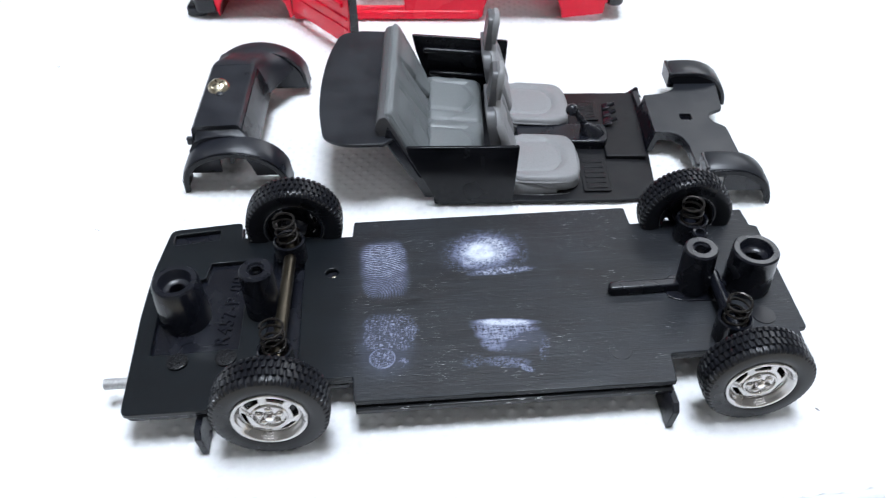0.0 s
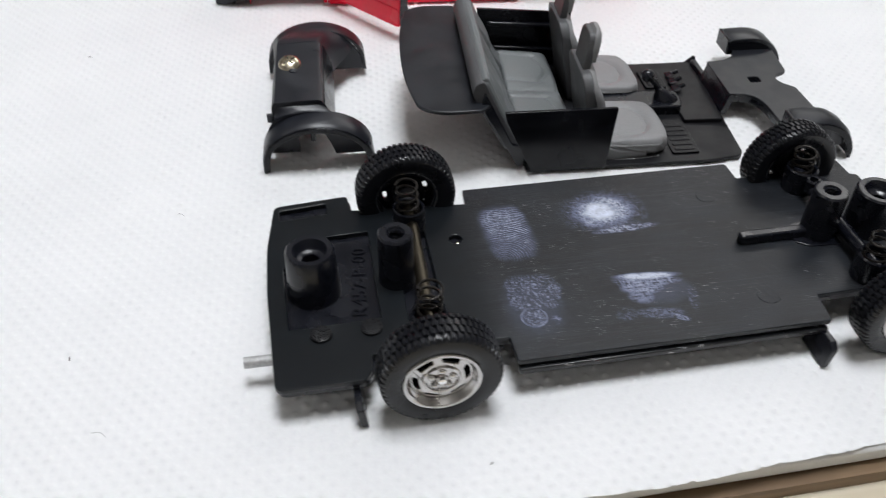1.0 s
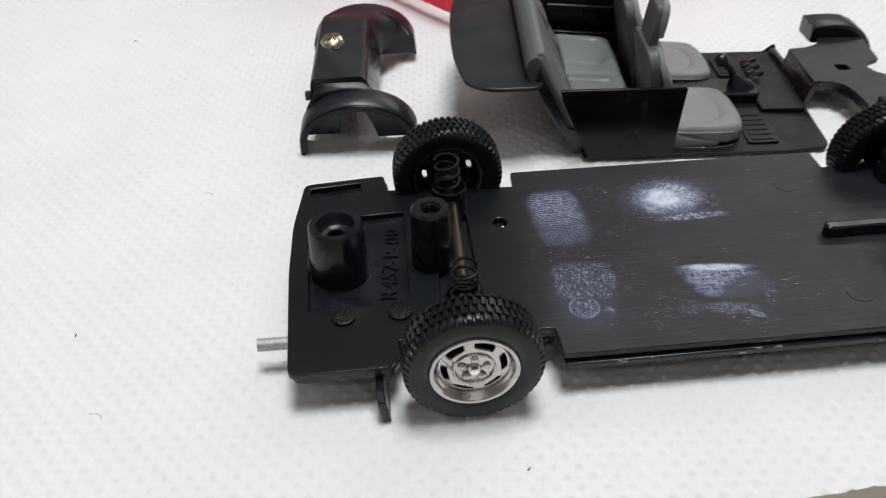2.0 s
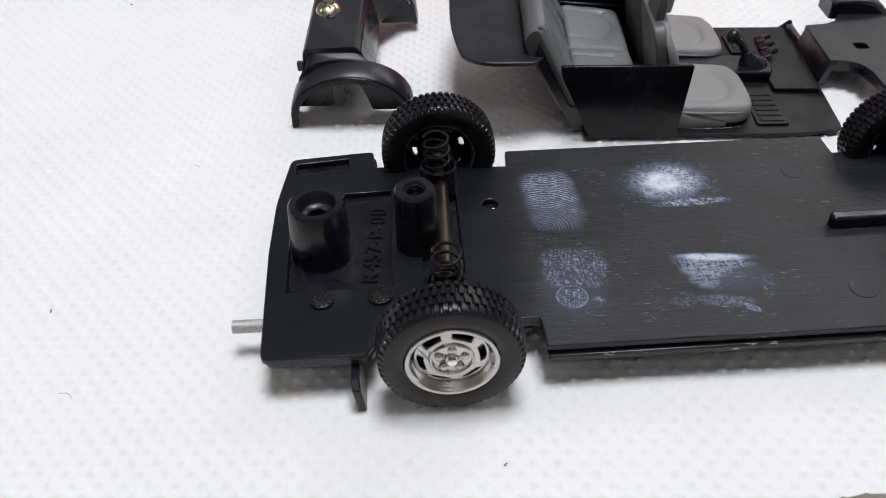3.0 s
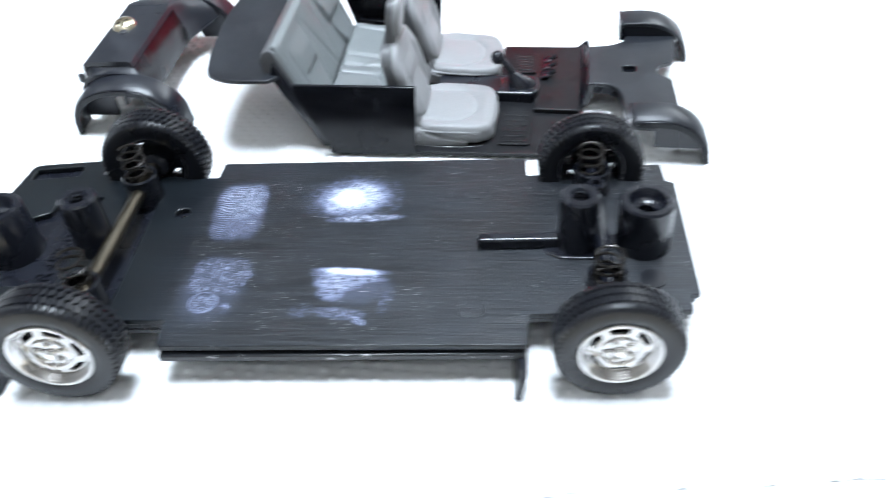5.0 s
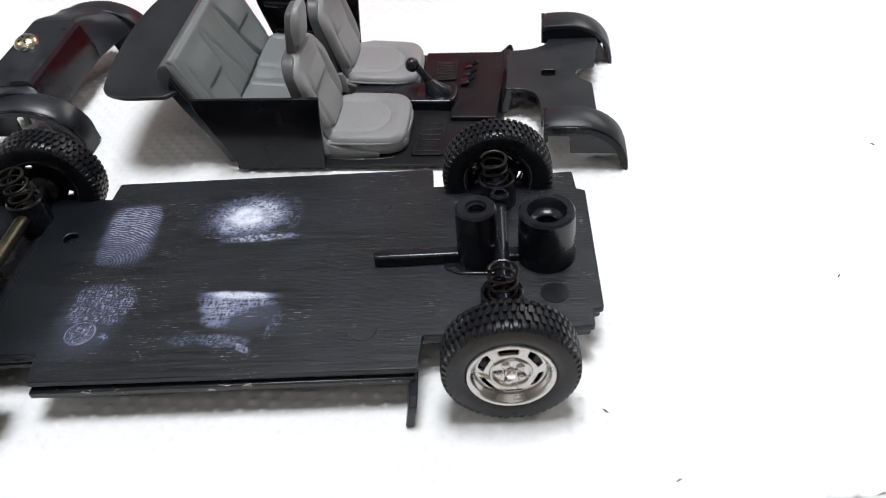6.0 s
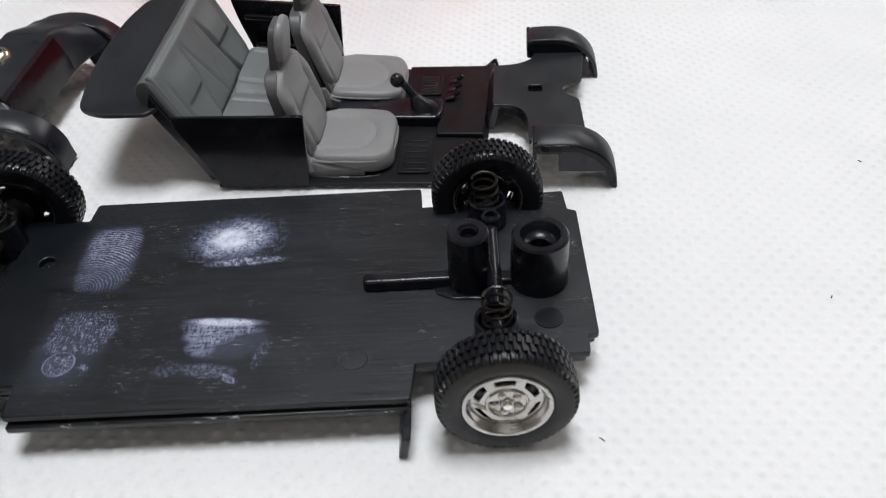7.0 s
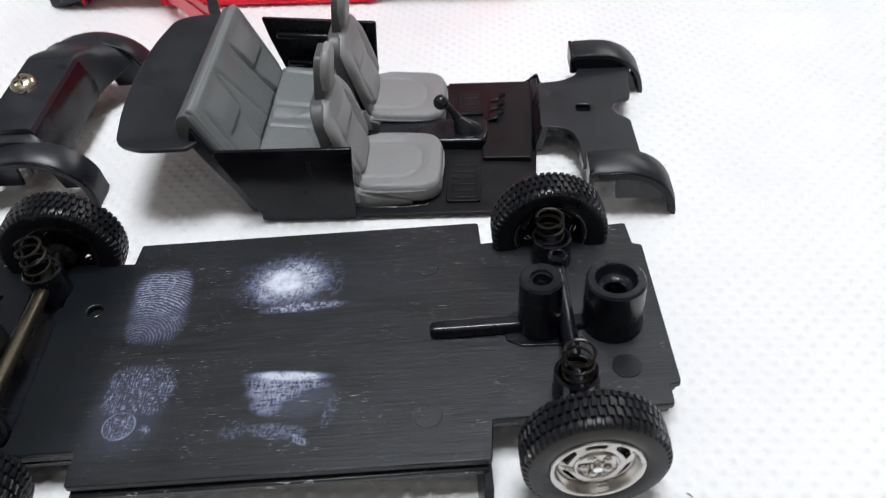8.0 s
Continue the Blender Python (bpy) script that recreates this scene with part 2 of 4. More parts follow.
# ---- building blocks, in millimetres ----
def thing(name, label, category, at=(0, 0, 0), yaw=0.0, group="", kind=""):
    ob = new(name)
    ob.empty_display_size = 0.005
    ob.matrix_world = pose(at[0] / 1000, at[1] / 1000, at[2] / 1000, 0, 0, yaw)
    return tagged(ob, label, category, group, kind)


def mesh_of(name, bm, mat, smooth=True):
    bmesh.ops.recalc_face_normals(bm, faces=bm.faces)
    for v in bm.verts:
        v.co *= 0.001
    me = bpy.data.meshes.new(name)
    bm.to_mesh(me)
    bm.free()
    me.materials.append(mat)
    if smooth:
        me.polygons.foreach_set("use_smooth", [True] * len(me.polygons))
        me.set_sharp_from_angle(angle=radians(38))
    return me


def soften(ob, width, segments=2, angle=40):
    mod = ob.modifiers.new("edges", "BEVEL")
    mod.width, mod.segments, mod.limit_method, mod.angle_limit = width / 1000, segments, "ANGLE", radians(angle)
    mod.use_clamp_overlap = True
    return ob


def part(name, bm, mat, parent, label="", bevel=0.0, segments=2, m=None):
    ob = new(name, mesh_of(name, bm, mat))
    ob.parent = parent
    if m is not None:
        ob.matrix_local = m
    if bevel:
        soften(ob, bevel, segments)
    if label:
        tagged(ob, label)
    return ob


def holder(name, parent, at=(0, 0, 0), rx=0, ry=0, rz=0, label=""):
    """An Empty that gathers the pieces of one part."""
    ob = new(name)
    ob.empty_display_size = 0.003
    ob.parent = parent
    ob.matrix_local = pose(at[0] / 1000, at[1] / 1000, at[2] / 1000, rx, ry, rz)
    return tagged(ob, label)


def sheet(outer, holes=(), z0=0.0, z1=1.0, bm=None, to=None):
    """A slab of a given outline with openings through it, from z0 to z1; to() lays its points elsewhere."""
    bm = bm or bmesh.new()
    edges = []
    for loop in (outer, *holes):
        vs = [bm.verts.new((x, y, z0)) for x, y in loop]
        edges += [bm.edges.new((vs[i], vs[(i + 1) % len(vs)])) for i in range(len(vs))]
    faces = [f for f in bmesh.ops.triangle_fill(bm, use_beauty=True, use_dissolve=False, edges=edges)["geom"] if isinstance(f, bmesh.types.BMFace)]
    bmesh.ops.dissolve_limit(bm, angle_limit=0.01, verts=list({v for f in faces for v in f.verts}), edges=list({e for f in faces for e in f.edges}))
    faces = [f for f in bm.faces if all(abs(v.co.z - z0) < 1e-6 for v in f.verts)] if not to else list(bm.faces)
    up = bmesh.ops.extrude_face_region(bm, geom=faces)["geom"]
    for v in up:
        if isinstance(v, bmesh.types.BMVert):
            v.co.z += z1 - z0
    if to:
        for v in bm.verts:
            v.co = to(v.co)
    return bm


def upright(axis_value, thick, outer, holes=()):
    """A slab standing in the x-z plane: outline of (x, z), from y = axis_value to axis_value + thick."""
    return sheet(outer, holes, 0.0, 1.0, to=lambda c: Vector((c.x, axis_value + c.z * thick, c.y)))


def box(x0, x1, y0, y1, z0, z1, bm=None):
    bm = bm or bmesh.new()
    v = [bm.verts.new((x, y, z)) for z in (z0, z1) for x, y in ((x0, y0), (x1, y0), (x1, y1), (x0, y1))]
    for f in ((0, 1, 2, 3), (7, 6, 5, 4), (0, 4, 5, 1), (1, 5, 6, 2), (2, 6, 7, 3), (3, 7, 4, 0)):
        bm.faces.new([v[i] for i in f])
    return bm


def lathe(profile, segments=48, bm=None, at=(0, 0, 0), closed=True):
    """Turns a profile of (radius, height) round z; profile ends on the axis are closed with caps."""
    bm = bm or bmesh.new()
    rings = []
    for r, z in profile:
        if r < 1e-6:
            rings.append([bm.verts.new((at[0], at[1], at[2] + z))])
        else:
            rings.append([bm.verts.new((at[0] + r * math.cos(2 * math.pi * i / segments), at[1] + r * math.sin(2 * math.pi * i / segments), at[2] + z)) for i in range(segments)])
    for a, b in zip(rings, rings[1:]):
        for i in range(segments):
            j = (i + 1) % segments
            if len(a) == 1 and len(b) == 1:
                continue
            if len(a) == 1:
                bm.faces.new((a[0], b[i], b[j]))
            elif len(b) == 1:
                bm.faces.new((a[i], a[j], b[0]))
            else:
                bm.faces.new((a[i], a[j], b[j], b[i]))
    return bm


def tube(points, radius, sides=8, bm=None, caps=True):
    """A round bar along a line of points."""
    bm = bm or bmesh.new()
    pts = [Vector(p) for p in points]
    rings, side = [], None
    for i, p in enumerate(pts):
        d = (pts[min(i + 1, len(pts) - 1)] - pts[max(i - 1, 0)]).normalized()
        if side is None:
            side = d.orthogonal().normalized()
        side = (side - d * side.dot(d)).normalized()
        up = d.cross(side)
        r = radius(i / max(1, len(pts) - 1)) if callable(radius) else radius
        rings.append([bm.verts.new(p + r * (math.cos(2 * math.pi * k / sides) * side + math.sin(2 * math.pi * k / sides) * up)) for k in range(sides)])
    for a, b in zip(rings, rings[1:]):
        for k in range(sides):
            bm.faces.new((a[k], a[(k + 1) % sides], b[(k + 1) % sides], b[k]))
    if caps:
        bm.faces.new(rings[0][::-1])
        bm.faces.new(rings[-1])
    return bm


def circle(cx, cy, r, k=20, start=0.0):
    return [(cx + r * math.cos(start + 2 * math.pi * i / k), cy + r * math.sin(start + 2 * math.pi * i / k)) for i in range(k)]


def rounded(x0, x1, y0, y1, r, k=5):
    out = []
    for cx, cy, a in ((x1 - r, y1 - r, 0), (x0 + r, y1 - r, 90), (x0 + r, y0 + r, 180), (x1 - r, y0 + r, 270)):
        out += [(cx + r * math.cos(radians(a + 90 * i / k)), cy + r * math.sin(radians(a + 90 * i / k))) for i in range(k + 1)]
    return out


def corners(poly, radii, k=4):
    """A polygon with its corners rounded by the radii given."""
    out, count = [], len(poly)
    for i in range(count):
        p, a, b = Vector(poly[i]), Vector(poly[i - 1]), Vector(poly[(i + 1) % count])
        r = radii[i] if isinstance(radii, (list, tuple)) else radii
        if r <= 0:
            out.append(tuple(p))
            continue
        da, db = (a - p), (b - p)
        r = min(r, da.length * 0.45, db.length * 0.45)
        s, e = p + da.normalized() * r, p + db.normalized() * r
        out += [tuple((1 - t) ** 2 * s + 2 * t * (1 - t) * p + t * t * e) for t in (j / k for j in range(k + 1))]
    return out


def loft(sections, bm=None, cap=True):
    """Skins a list of closed sections, each a list of 3D points of equal count."""
    bm = bm or bmesh.new()
    rings = [[bm.verts.new(p) for p in sec] for sec in sections]
    k = len(rings[0])
    for a, b in zip(rings, rings[1:]):
        for i in range(k):
            bm.faces.new((a[i], a[(i + 1) % k], b[(i + 1) % k], b[i]))
    if cap:
        bm.faces.new(rings[0][::-1])
        bm.faces.new(rings[-1])
    return bm


def shell(profile, y0, y1, thick, ys=None, flare=None):
    """A bent sheet: profile of (x, z) carried from y0 to y1, thickened inwards."""
    bm = bmesh.new()
    ys = ys or [y0, y1]
    pts = [Vector((x, 0, z)) for x, z in profile]
    inner = []
    for i, p in enumerate(pts):
        d = (pts[min(i + 1, len(pts) - 1)] - pts[max(i - 1, 0)]).normalized()
        inner.append(p + Vector((d.z, 0, -d.x)) * thick)
    sections = []
    for y in ys:
        f = flare(y) if flare else 0.0
        sections.append([Vector((p.x, y, p.z + f)) for p in pts] + [Vector((p.x, y, p.z + f)) for p in reversed(inner)])
    return loft(sections, bm)


def dip(d, width):
    return math.exp(-(d / width) ** 2)


def ease(x):
    x = min(max(x, 0.0), 1.0)
    return x * x * (3 - 2 * x)


# ---- the room ----
def flat(name, bm, mat, label, category, bevel=0.0, kind="structure"):
    ob = new(name, mesh_of(name, bm, mat))
    if bevel:
        soften(ob, bevel, 3)
    return tagged(ob, label, category, kind=kind)


flat("floor", box(-1900, 1900, -1700, 1900, -800, -760), FLOORM, "brown wooden floor of the room", "floor")
flat("ceiling", box(-1900, 1900, -1700, 1900, 1640, 1700), CEIL, "plain white ceiling above the table", "ceiling")
flat("wall_north", box(-1960, 1960, 1900, 1960, -800, 1640), WALL, "plain light grey painted wall", "wall")
flat("wall_south", box(-1960, 1960, -1760, -1700, -800, 1640), WALL, "plain light grey painted wall", "wall")
flat("wall_east", box(1900, 1960, -1700, 1900, -800, 1640), WALL, "plain light grey painted wall", "wall")
flat("wall_west", box(-1960, -1900, -1700, 1900, -800, 1640), WALL, "plain light grey painted wall", "wall")

panel_lamp = thing("ceiling_lamp", "square white ceiling lamp hanging over the table", "lamp", (60, 60, 1290))
part("housing", box(-230, 230, -230, 230, 0, 30), CEIL, panel_lamp, bevel=4)
part("cable", tube([(0, 0, 30), (0, 0, 350)], 4), CEIL, panel_lamp)

# Housings for the added fill lights, all out of view.
for lx, ly in ((-1250, 150), (1050, 1250), (0, -1100)):
    tube_lamp = thing("tube_lamp", "white fill lamp added under the ceiling, out of view", "lamp", (lx, ly, 1612), 0 if lx else 90, "tube lamps")
    part("housing", box(-160 if lx <= 0 else -650, 160 if lx <= 0 else 650, -620, 620, 0, 28), CEIL, tube_lamp, bevel=4)

# ---- table, board and paper ----
table = thing("table", "pale wooden table under a white board", "table", (0, 0, -760))
part("tabletop", box(-600, 700, -330, 560, 724, 752.5), WOOD, table, bevel=2)
for lx in (-560, 620):
    for ly in (-290, 480):
        part("leg", box(lx, lx + 45, ly, ly + 45, 0, 724), WOOD, table, bevel=2)
board = thing("board", "white laminated board with a rounded rim and a brown base", "board")
part("base", box(-330, 380, -41.7, 330, -7.5, -4.6), BROWN, board, "brown wooden base strip")
part("panel", box(-330, 380, -39.95, 330, -4.5, -0.12), BOARDW, board, "white laminated panel", bevel=1.2)


def paper_sheet():
    """An embossed sheet: rows of small raised dots, staggered, on a slightly uneven ground."""
    x0, x1, y1, step = -160.0, 175.0, 178.0, 0.36
    xs = np.arange(x0, x1, step)
    ks = np.arange(0, 1, 1.0 / int((y1 + 42) / step))
    edge = -40.85 + 0.058 * np.maximum(xs - 2, 0) + 0.18 * np.sin(xs * 0.21) + 0.1 * np.sin(xs * 0.83)
    Y = edge[None, :] + ks[:, None] * (y1 - edge[None, :])
    X = np.broadcast_to(xs[None, :], Y.shape)
    turn = radians(-4.5)
    u = (X * math.cos(turn) + Y * math.sin(turn)) / 3.2
    v = (-X * math.sin(turn) + Y * math.cos(turn)) / 3.3
    a = np.minimum.reduce([(u - np.round(u)) ** 2 * 9.7 + (v - np.round(v)) ** 2 * 13.8,
                           (u - 0.5 - np.round(u - 0.5)) ** 2 * 9.7 + (v - 0.5 - np.round(v - 0.5)) ** 2 * 13.8])
    tall = 0.85 + 0.2 * np.sin(X * 0.37 + 1.3 * np.sin(Y * 0.21)) * np.sin(Y * 0.29 + X * 0.05)
    dot = np.exp(-(a / 0.27) ** 1.7) * tall
    wide = 0.06 * np.sin(X * 0.045) * np.sin(Y * 0.06 + 1.0) + 0.035 * np.sin(X * 0.19 + Y * 0.13)
    Z = 0.02 + 0.50 * dot + wide * 0.5
    h, w = X.shape
    co = np.stack([X, Y, Z], -1).reshape(-1, 3) * 0.001
    i = np.arange(h * w).reshape(h, w)
    quads = np.stack([i[:-1, :-1], i[:-1, 1:], i[1:, 1:], i[1:, :-1]], -1).reshape(-1, 4)
    me = bpy.data.meshes.new("paper_sheet")
    me.from_pydata(co, [], quads)
    me.materials.append(PAPER)
    me.polygons.foreach_set("use_smooth", [True] * len(me.polygons))
    return tagged(new("paper_sheet", me), "white embossed paper sheet with rows of small raised dots", "paper sheet")


paper_sheet()

# lint and hairs on the paper
rng = random.Random(4)
for x, y, l in ((-99.3, -0.4, 0.5), (-33.5, -32.8, 0.35), (52.4, -22.7, 0.5), (91.6, 1.2, 0.4), (59.9, -33.7, 0.4), (109.7, 35.5, 0.4), (-110.4, 107.4, 0.6)):
    a = rng.uniform(0, 6.28)
    pts = [(k * l * math.cos(a), k * l * math.sin(a), 0.1 * math.sin(k * 3)) for k in (-1, -0.4, 0.2, 1)]
    ob = new("lint_speck", mesh_of("lint_speck", tube(pts, lambda f: 0.03 + 0.08 * math.sin(math.pi * f), 6), DUST))
    ob.location = (x / 1000, y / 1000, 0.00042)
    tagged(ob, "tiny dark speck of lint on the paper", "lint", "specks on the paper")
for x, y, a, l, bend in ((-92.5, -17.3, -0.5, 2.4, 0.5), (-83.1, 35.8, -0.5, 1.8, 0.3)):
    pts = []
    for k in range(9):
        s = (k / 8 - 0.5) * l
        w = bend * (1 - (2 * k / 8 - 1) ** 2)
        pts.append((s * math.cos(a) - w * math.sin(a), s * math.sin(a) + w * math.cos(a), 0))
    ob = new("hair", mesh_of("hair", tube(pts, 0.03, 5), DUST))
    ob.location = (x / 1000, y / 1000, 0.0004)
    tagged(ob, "short thin hair lying on the paper", "hair", "hairs on the paper")

# ---- the chassis ----
chassis = thing("car_chassis", "black plastic model car chassis on four chrome wheels", "car chassis")
OUTLINE = [(-64.6, -19.3), (-50.6, -19.4), (-49.4, -17.4), (-49.2, -14.4), (-26.7, -14.5), (-26.5, -19.75), (27.5, -20.0), (28.1, -14.1), (51.9, -13.6), (52.1, -10.4), (53.6, -10.2), (54.3, 16.9), (52.9, 17.5),
           (52.7, 22.3), (48.0, 22.1), (47.8, 20.6), (29.1, 19.8), (29.0, 24.9), (-26.7, 25.3), (-27.0, 20.9), (-49.1, 22.6), (-49.5, 27.2), (-63.6, 26.0), (-65.2, 14.0), (-65.4, 2.0)]
SOFT = [1.4, 0.8, 0.5, 0.2, 0.4, 0.6, 0.5, 0.3, 0.5, 0.2, 0.5, 0.4, 0.2, 0.5, 0.4, 0.2, 0.3, 0.6, 0.5, 0.3, 0.3, 0.8, 1.3, 2, 2]
POCKET = corners([(-62.6, 21.5), (-53.6, 22.4), (-53.7, 25.4), (-62.6, 24.5)], 0.4)
RECESS = [(-62.0, -6.9), (-58.6, -6.9), (-46.8, -6.6), (-46.6, 15.9), (-54.2, 15.6), (-54.8, 11.6), (-62.4, 8.0)]
TROUGH = rounded(-42.2, -36.2, -13.0, 17.6, 0.6, 3)
part("tray", sheet(corners(OUTLINE, SOFT), [POCKET, RECESS, TROUGH, circle(-30.8, 10.9, 1.25, 16)], 6.45, 7.5), PAN, chassis, "brushed black tray with pale rubbed finger marks", 0.16)
part("tray_base", sheet(corners([(x + (0.4 if x < 0 else -0.4), y + (0.4 if y < 1.6 else -0.4)) for x, y in OUTLINE], SOFT), [], 5.2, 6.44), BLACK, chassis, bevel=0.12)
part("side_lip", box(-26.3, 27.2, -20.35, -18.6, 4.7, 5.9), NICKED, chassis, bevel=0.25)
part("side_lip", box(-26.4, 28.6, 23.6, 25.3, 5.0, 6.1), BLACK, chassis, bevel=0.25)
part("cross_member", box(-48.6, -27.4, -14.2, 18.8, 4.2, 5.2), BLACK, chassis, bevel=0.2)
part("cross_member", box(29.2, 49.0, -12.6, 18.6, 4.2, 5.2), BLACK, chassis, bevel=0.2)
part("keel", box(-26, 28, -12, 15, 3.6, 5.19), BLACK, chassis, bevel=0.3)


def screw_post(x, y, top, r_top, r_base, bore, inner, name="screw_post"):
    bm = lathe([(0, 6.0), (r_base + 0.1, 6.0), (r_base + 0.05, 7.6), (r_base, 8.1), (r_top, top - 0.35), (r_top - 0.3, top), (bore + 0.15, top), (bore, top - 0.2), (bore - 0.15, top - 1.5), (bore - 0.5, top - 1.9), (inner + 0.3, top - 2.0), (inner, top - 2.3), (inner, top - 7), (0, top - 7)], 40, at=(x, y, 0))
    return part(name, bm, BLACK, chassis)


def thread(x, y, top, r, owner):
    pts = [(x + r * math.cos(i * 0.5), y + r * math.sin(i * 0.5), top - 0.4 - i * 0.045) for i in range(46)]
    part("thread", tube(pts, 0.16, 6), BLACK, owner)


p = screw_post(-57.3, 2.6, 16.1, 4.15, 4.55, 2.8, 1.45)
p = screw_post(-42.9, 2.4, 18.0, 3.0, 3.15, 1.5, 1.1)
thread(-42.9, 2.4, 18.0, 1.32, p)
p = screw_post(36.2, 1.3, 17.5, 3.0, 3.15, 1.45, 1.1)
thread(36.2, 1.3, 17.5, 1.3, p)
p = screw_post(46.5, 1.4, 16.2, 4.15, 4.3, 2.8, 1.5)
part("post_foot", sheet(corners([(31.0, -0.9), (33.2, -2.3), (39.4, -2.6), (39.4, 4.9), (33.0, 4.5), (31.0, 2.7)], 0.6), [], 7.4, 7.8), BLACK, chassis, bevel=0.2)
part("rib", sheet(rounded(20.4, 34.0, 0.2, 2.1, 0.7, 4), [], 7.4, 9.5), BLACK, chassis, bevel=0.4, segments=3)
part("web", box(38.7, 43.2, 0.2, 2.4, 7.4, 8.6), BLACK, chassis, bevel=0.3)
# Small nickel dome added to give the glint inside the tray hole.
part("pin_end", lathe([(0.5, 6.4), (0.48, 6.9), (0.3, 7.05), (0, 7.1)], 14, at=(-30.5, 10.35, 0)), NICKEL, chassis, "bright metal dome added for the glint in the hole")
for x, y, r, h in ((47.0, -6.9, 2.05, 0.13), (20.3, 15.2, 1.9, 0.07), (19.6, -12.7, 2.0, 0.08)):
    part("moulding_disc", lathe([(0, 7.45), (r, 7.45), (r - 0.05, 7.5 + h), (r - 0.3, 7.52 + h), (0, 7.5 + h * 0.5)], 32, at=(x, y, 0)), RUBBER if h > 0.1 else PAN, chassis)
for x, y, r in ((-21.6, -10.95, 2.15), (-21.5, 15.8, 2.1)):
    part("moulding_ring", lathe([(r, 7.45), (r, 7.58), (r - 0.2, 7.58), (r - 0.2, 7.45)], 32, at=(x, y, 0)), PAN, chassis)
part("moulding_ring", lathe([(2.0, 6.4), (2.0, 6.62), (1.75, 6.62), (1.75, 6.4)], 32, at=(-55.6, -5.4, 0)), BLACK, chassis)
for x, y, z0 in ((-56.9, -8.9, 7.45), (-48.6, -8.7, 7.45)):
    bm = lathe([(0, z0), (1.85, z0), (1.8, z0 + 0.5), (1.6, z0 + 0.62), (0, z0 + 0.62)], 28, at=(x, y, 0))
    for k in range(130):
        a, d = rng.uniform(0, 6.28), 1.6 * math.sqrt(rng.random())
        s = rng.uniform(0.12, 0.24)
        cx, cy, cz = x + d * math.cos(a), y + d * math.sin(a), z0 + 0.6
        lathe([(s, 0), (s * 0.7, s * 0.6), (0, s * 0.9)], 6, bm, (cx, cy, cz))
    part("rough_stud", bm, MATTED, chassis)

number = holder("mould_number", chassis, (-49.0, -4.7, 6.5), rz=85, label="raised mould number in black plastic")
along = 0.0
for sign in "R457-P-00":
    curve = bpy.data.curves.new("character", "FONT")
    curve.body, curve.size, curve.extrude = sign, 3.6, 0.16
    lettering = bpy.data.objects.new("character", curve)
    letters = bpy.data.meshes.new_from_object(lettering)
    bpy.data.objects.remove(lettering)
    left, right = min(v.co.x for v in letters.vertices), max(v.co.x for v in letters.vertices)
    letters.transform(Matrix.Scale(0.001, 4) @ Matrix.Translation((along - left, 0, 0.04)))
    letters.materials.append(BLACK)
    along += right - left + 0.5
    ob = new("character", letters)
    ob.parent = number


def coil(x, y, z0, z1, turns, r, wire, owner, lean=(0, 0)):
    steps = int(turns * 18)
    pts = []
    for i in range(steps + 1):
        f = i / steps
        g = min(max((f - 0.12) / 0.80, 0), 1)
        pts.append((x + lean[0] * f + r * math.cos(f * turns * 6.283), y + lean[1] * f + r * math.sin(f * turns * 6.283), z0 + (z1 - z0) * g))
    return part("spring", tube(pts, wire, 7), SPRING, owner, "dark wire coil spring")


def axle_set(near, far, springs, mat, label):
    part("axle", tube([(*near, 10.1), (*far, 10.1)], 1.15, 20), mat, chassis, label)
    for (x, y), lean in zip(springs, ((0.2, 0.3), (-0.4, 0.2))):
        part("spring_cup", lathe([(3.1, 6.4), (3.0, 12.2), (2.75, 12.5), (2.45, 12.2), (2.4, 8.6), (0, 8.6)], 32, at=(x, y, 0)), BLACK, chassis)
        coil(x, y, 9.0, 17.2 if x < 0 else 15.9, 5.5, 1.95, 0.245, chassis, lean)


axle_set((-39.5, -19.0), (-38.3, 21.6), ((-39.4, -11.2), (-38.7, 15.8)), AXLE, "bronze coloured steel axle")
axle_set((39.4, -19.0), (40.0, 18.6), ((39.3, -11.0), (39.7, 15.1)), BLACK, "black axle")
part("collar", lathe([(1.5, 9.8), (1.5, 11.9), (1.25, 12.2), (0.85, 12.1), (0.8, 10.6), (0, 10.6)], 24, at=(40.0, 11.2, 0)), BLACK, chassis)
part("tow_pin", tube([(-69.6, -10.5, 5.0), (-62, -10.6, 5.0)], 0.95, 10), STEEL, chassis, "grey steel pin")
for x, dy, lean in ((-51.5, 1.2, -0.14), (25.95, 0.0, 0.18)):
    plate = [(-17.6, 5.2), (-20.4, 5.2), (-22.8, 5.3), (-24.1, 4.3), (-24.2, 0.35), (-17.4, 0.45)]
    bm = loft([[(x - 0.58 + lean * z, y + dy, z) for y, z in plate], [(x + 0.58 + lean * z, y + dy, z) for y, z in plate]])
    part("bracket", bm, BLACK, chassis, bevel=0.18)


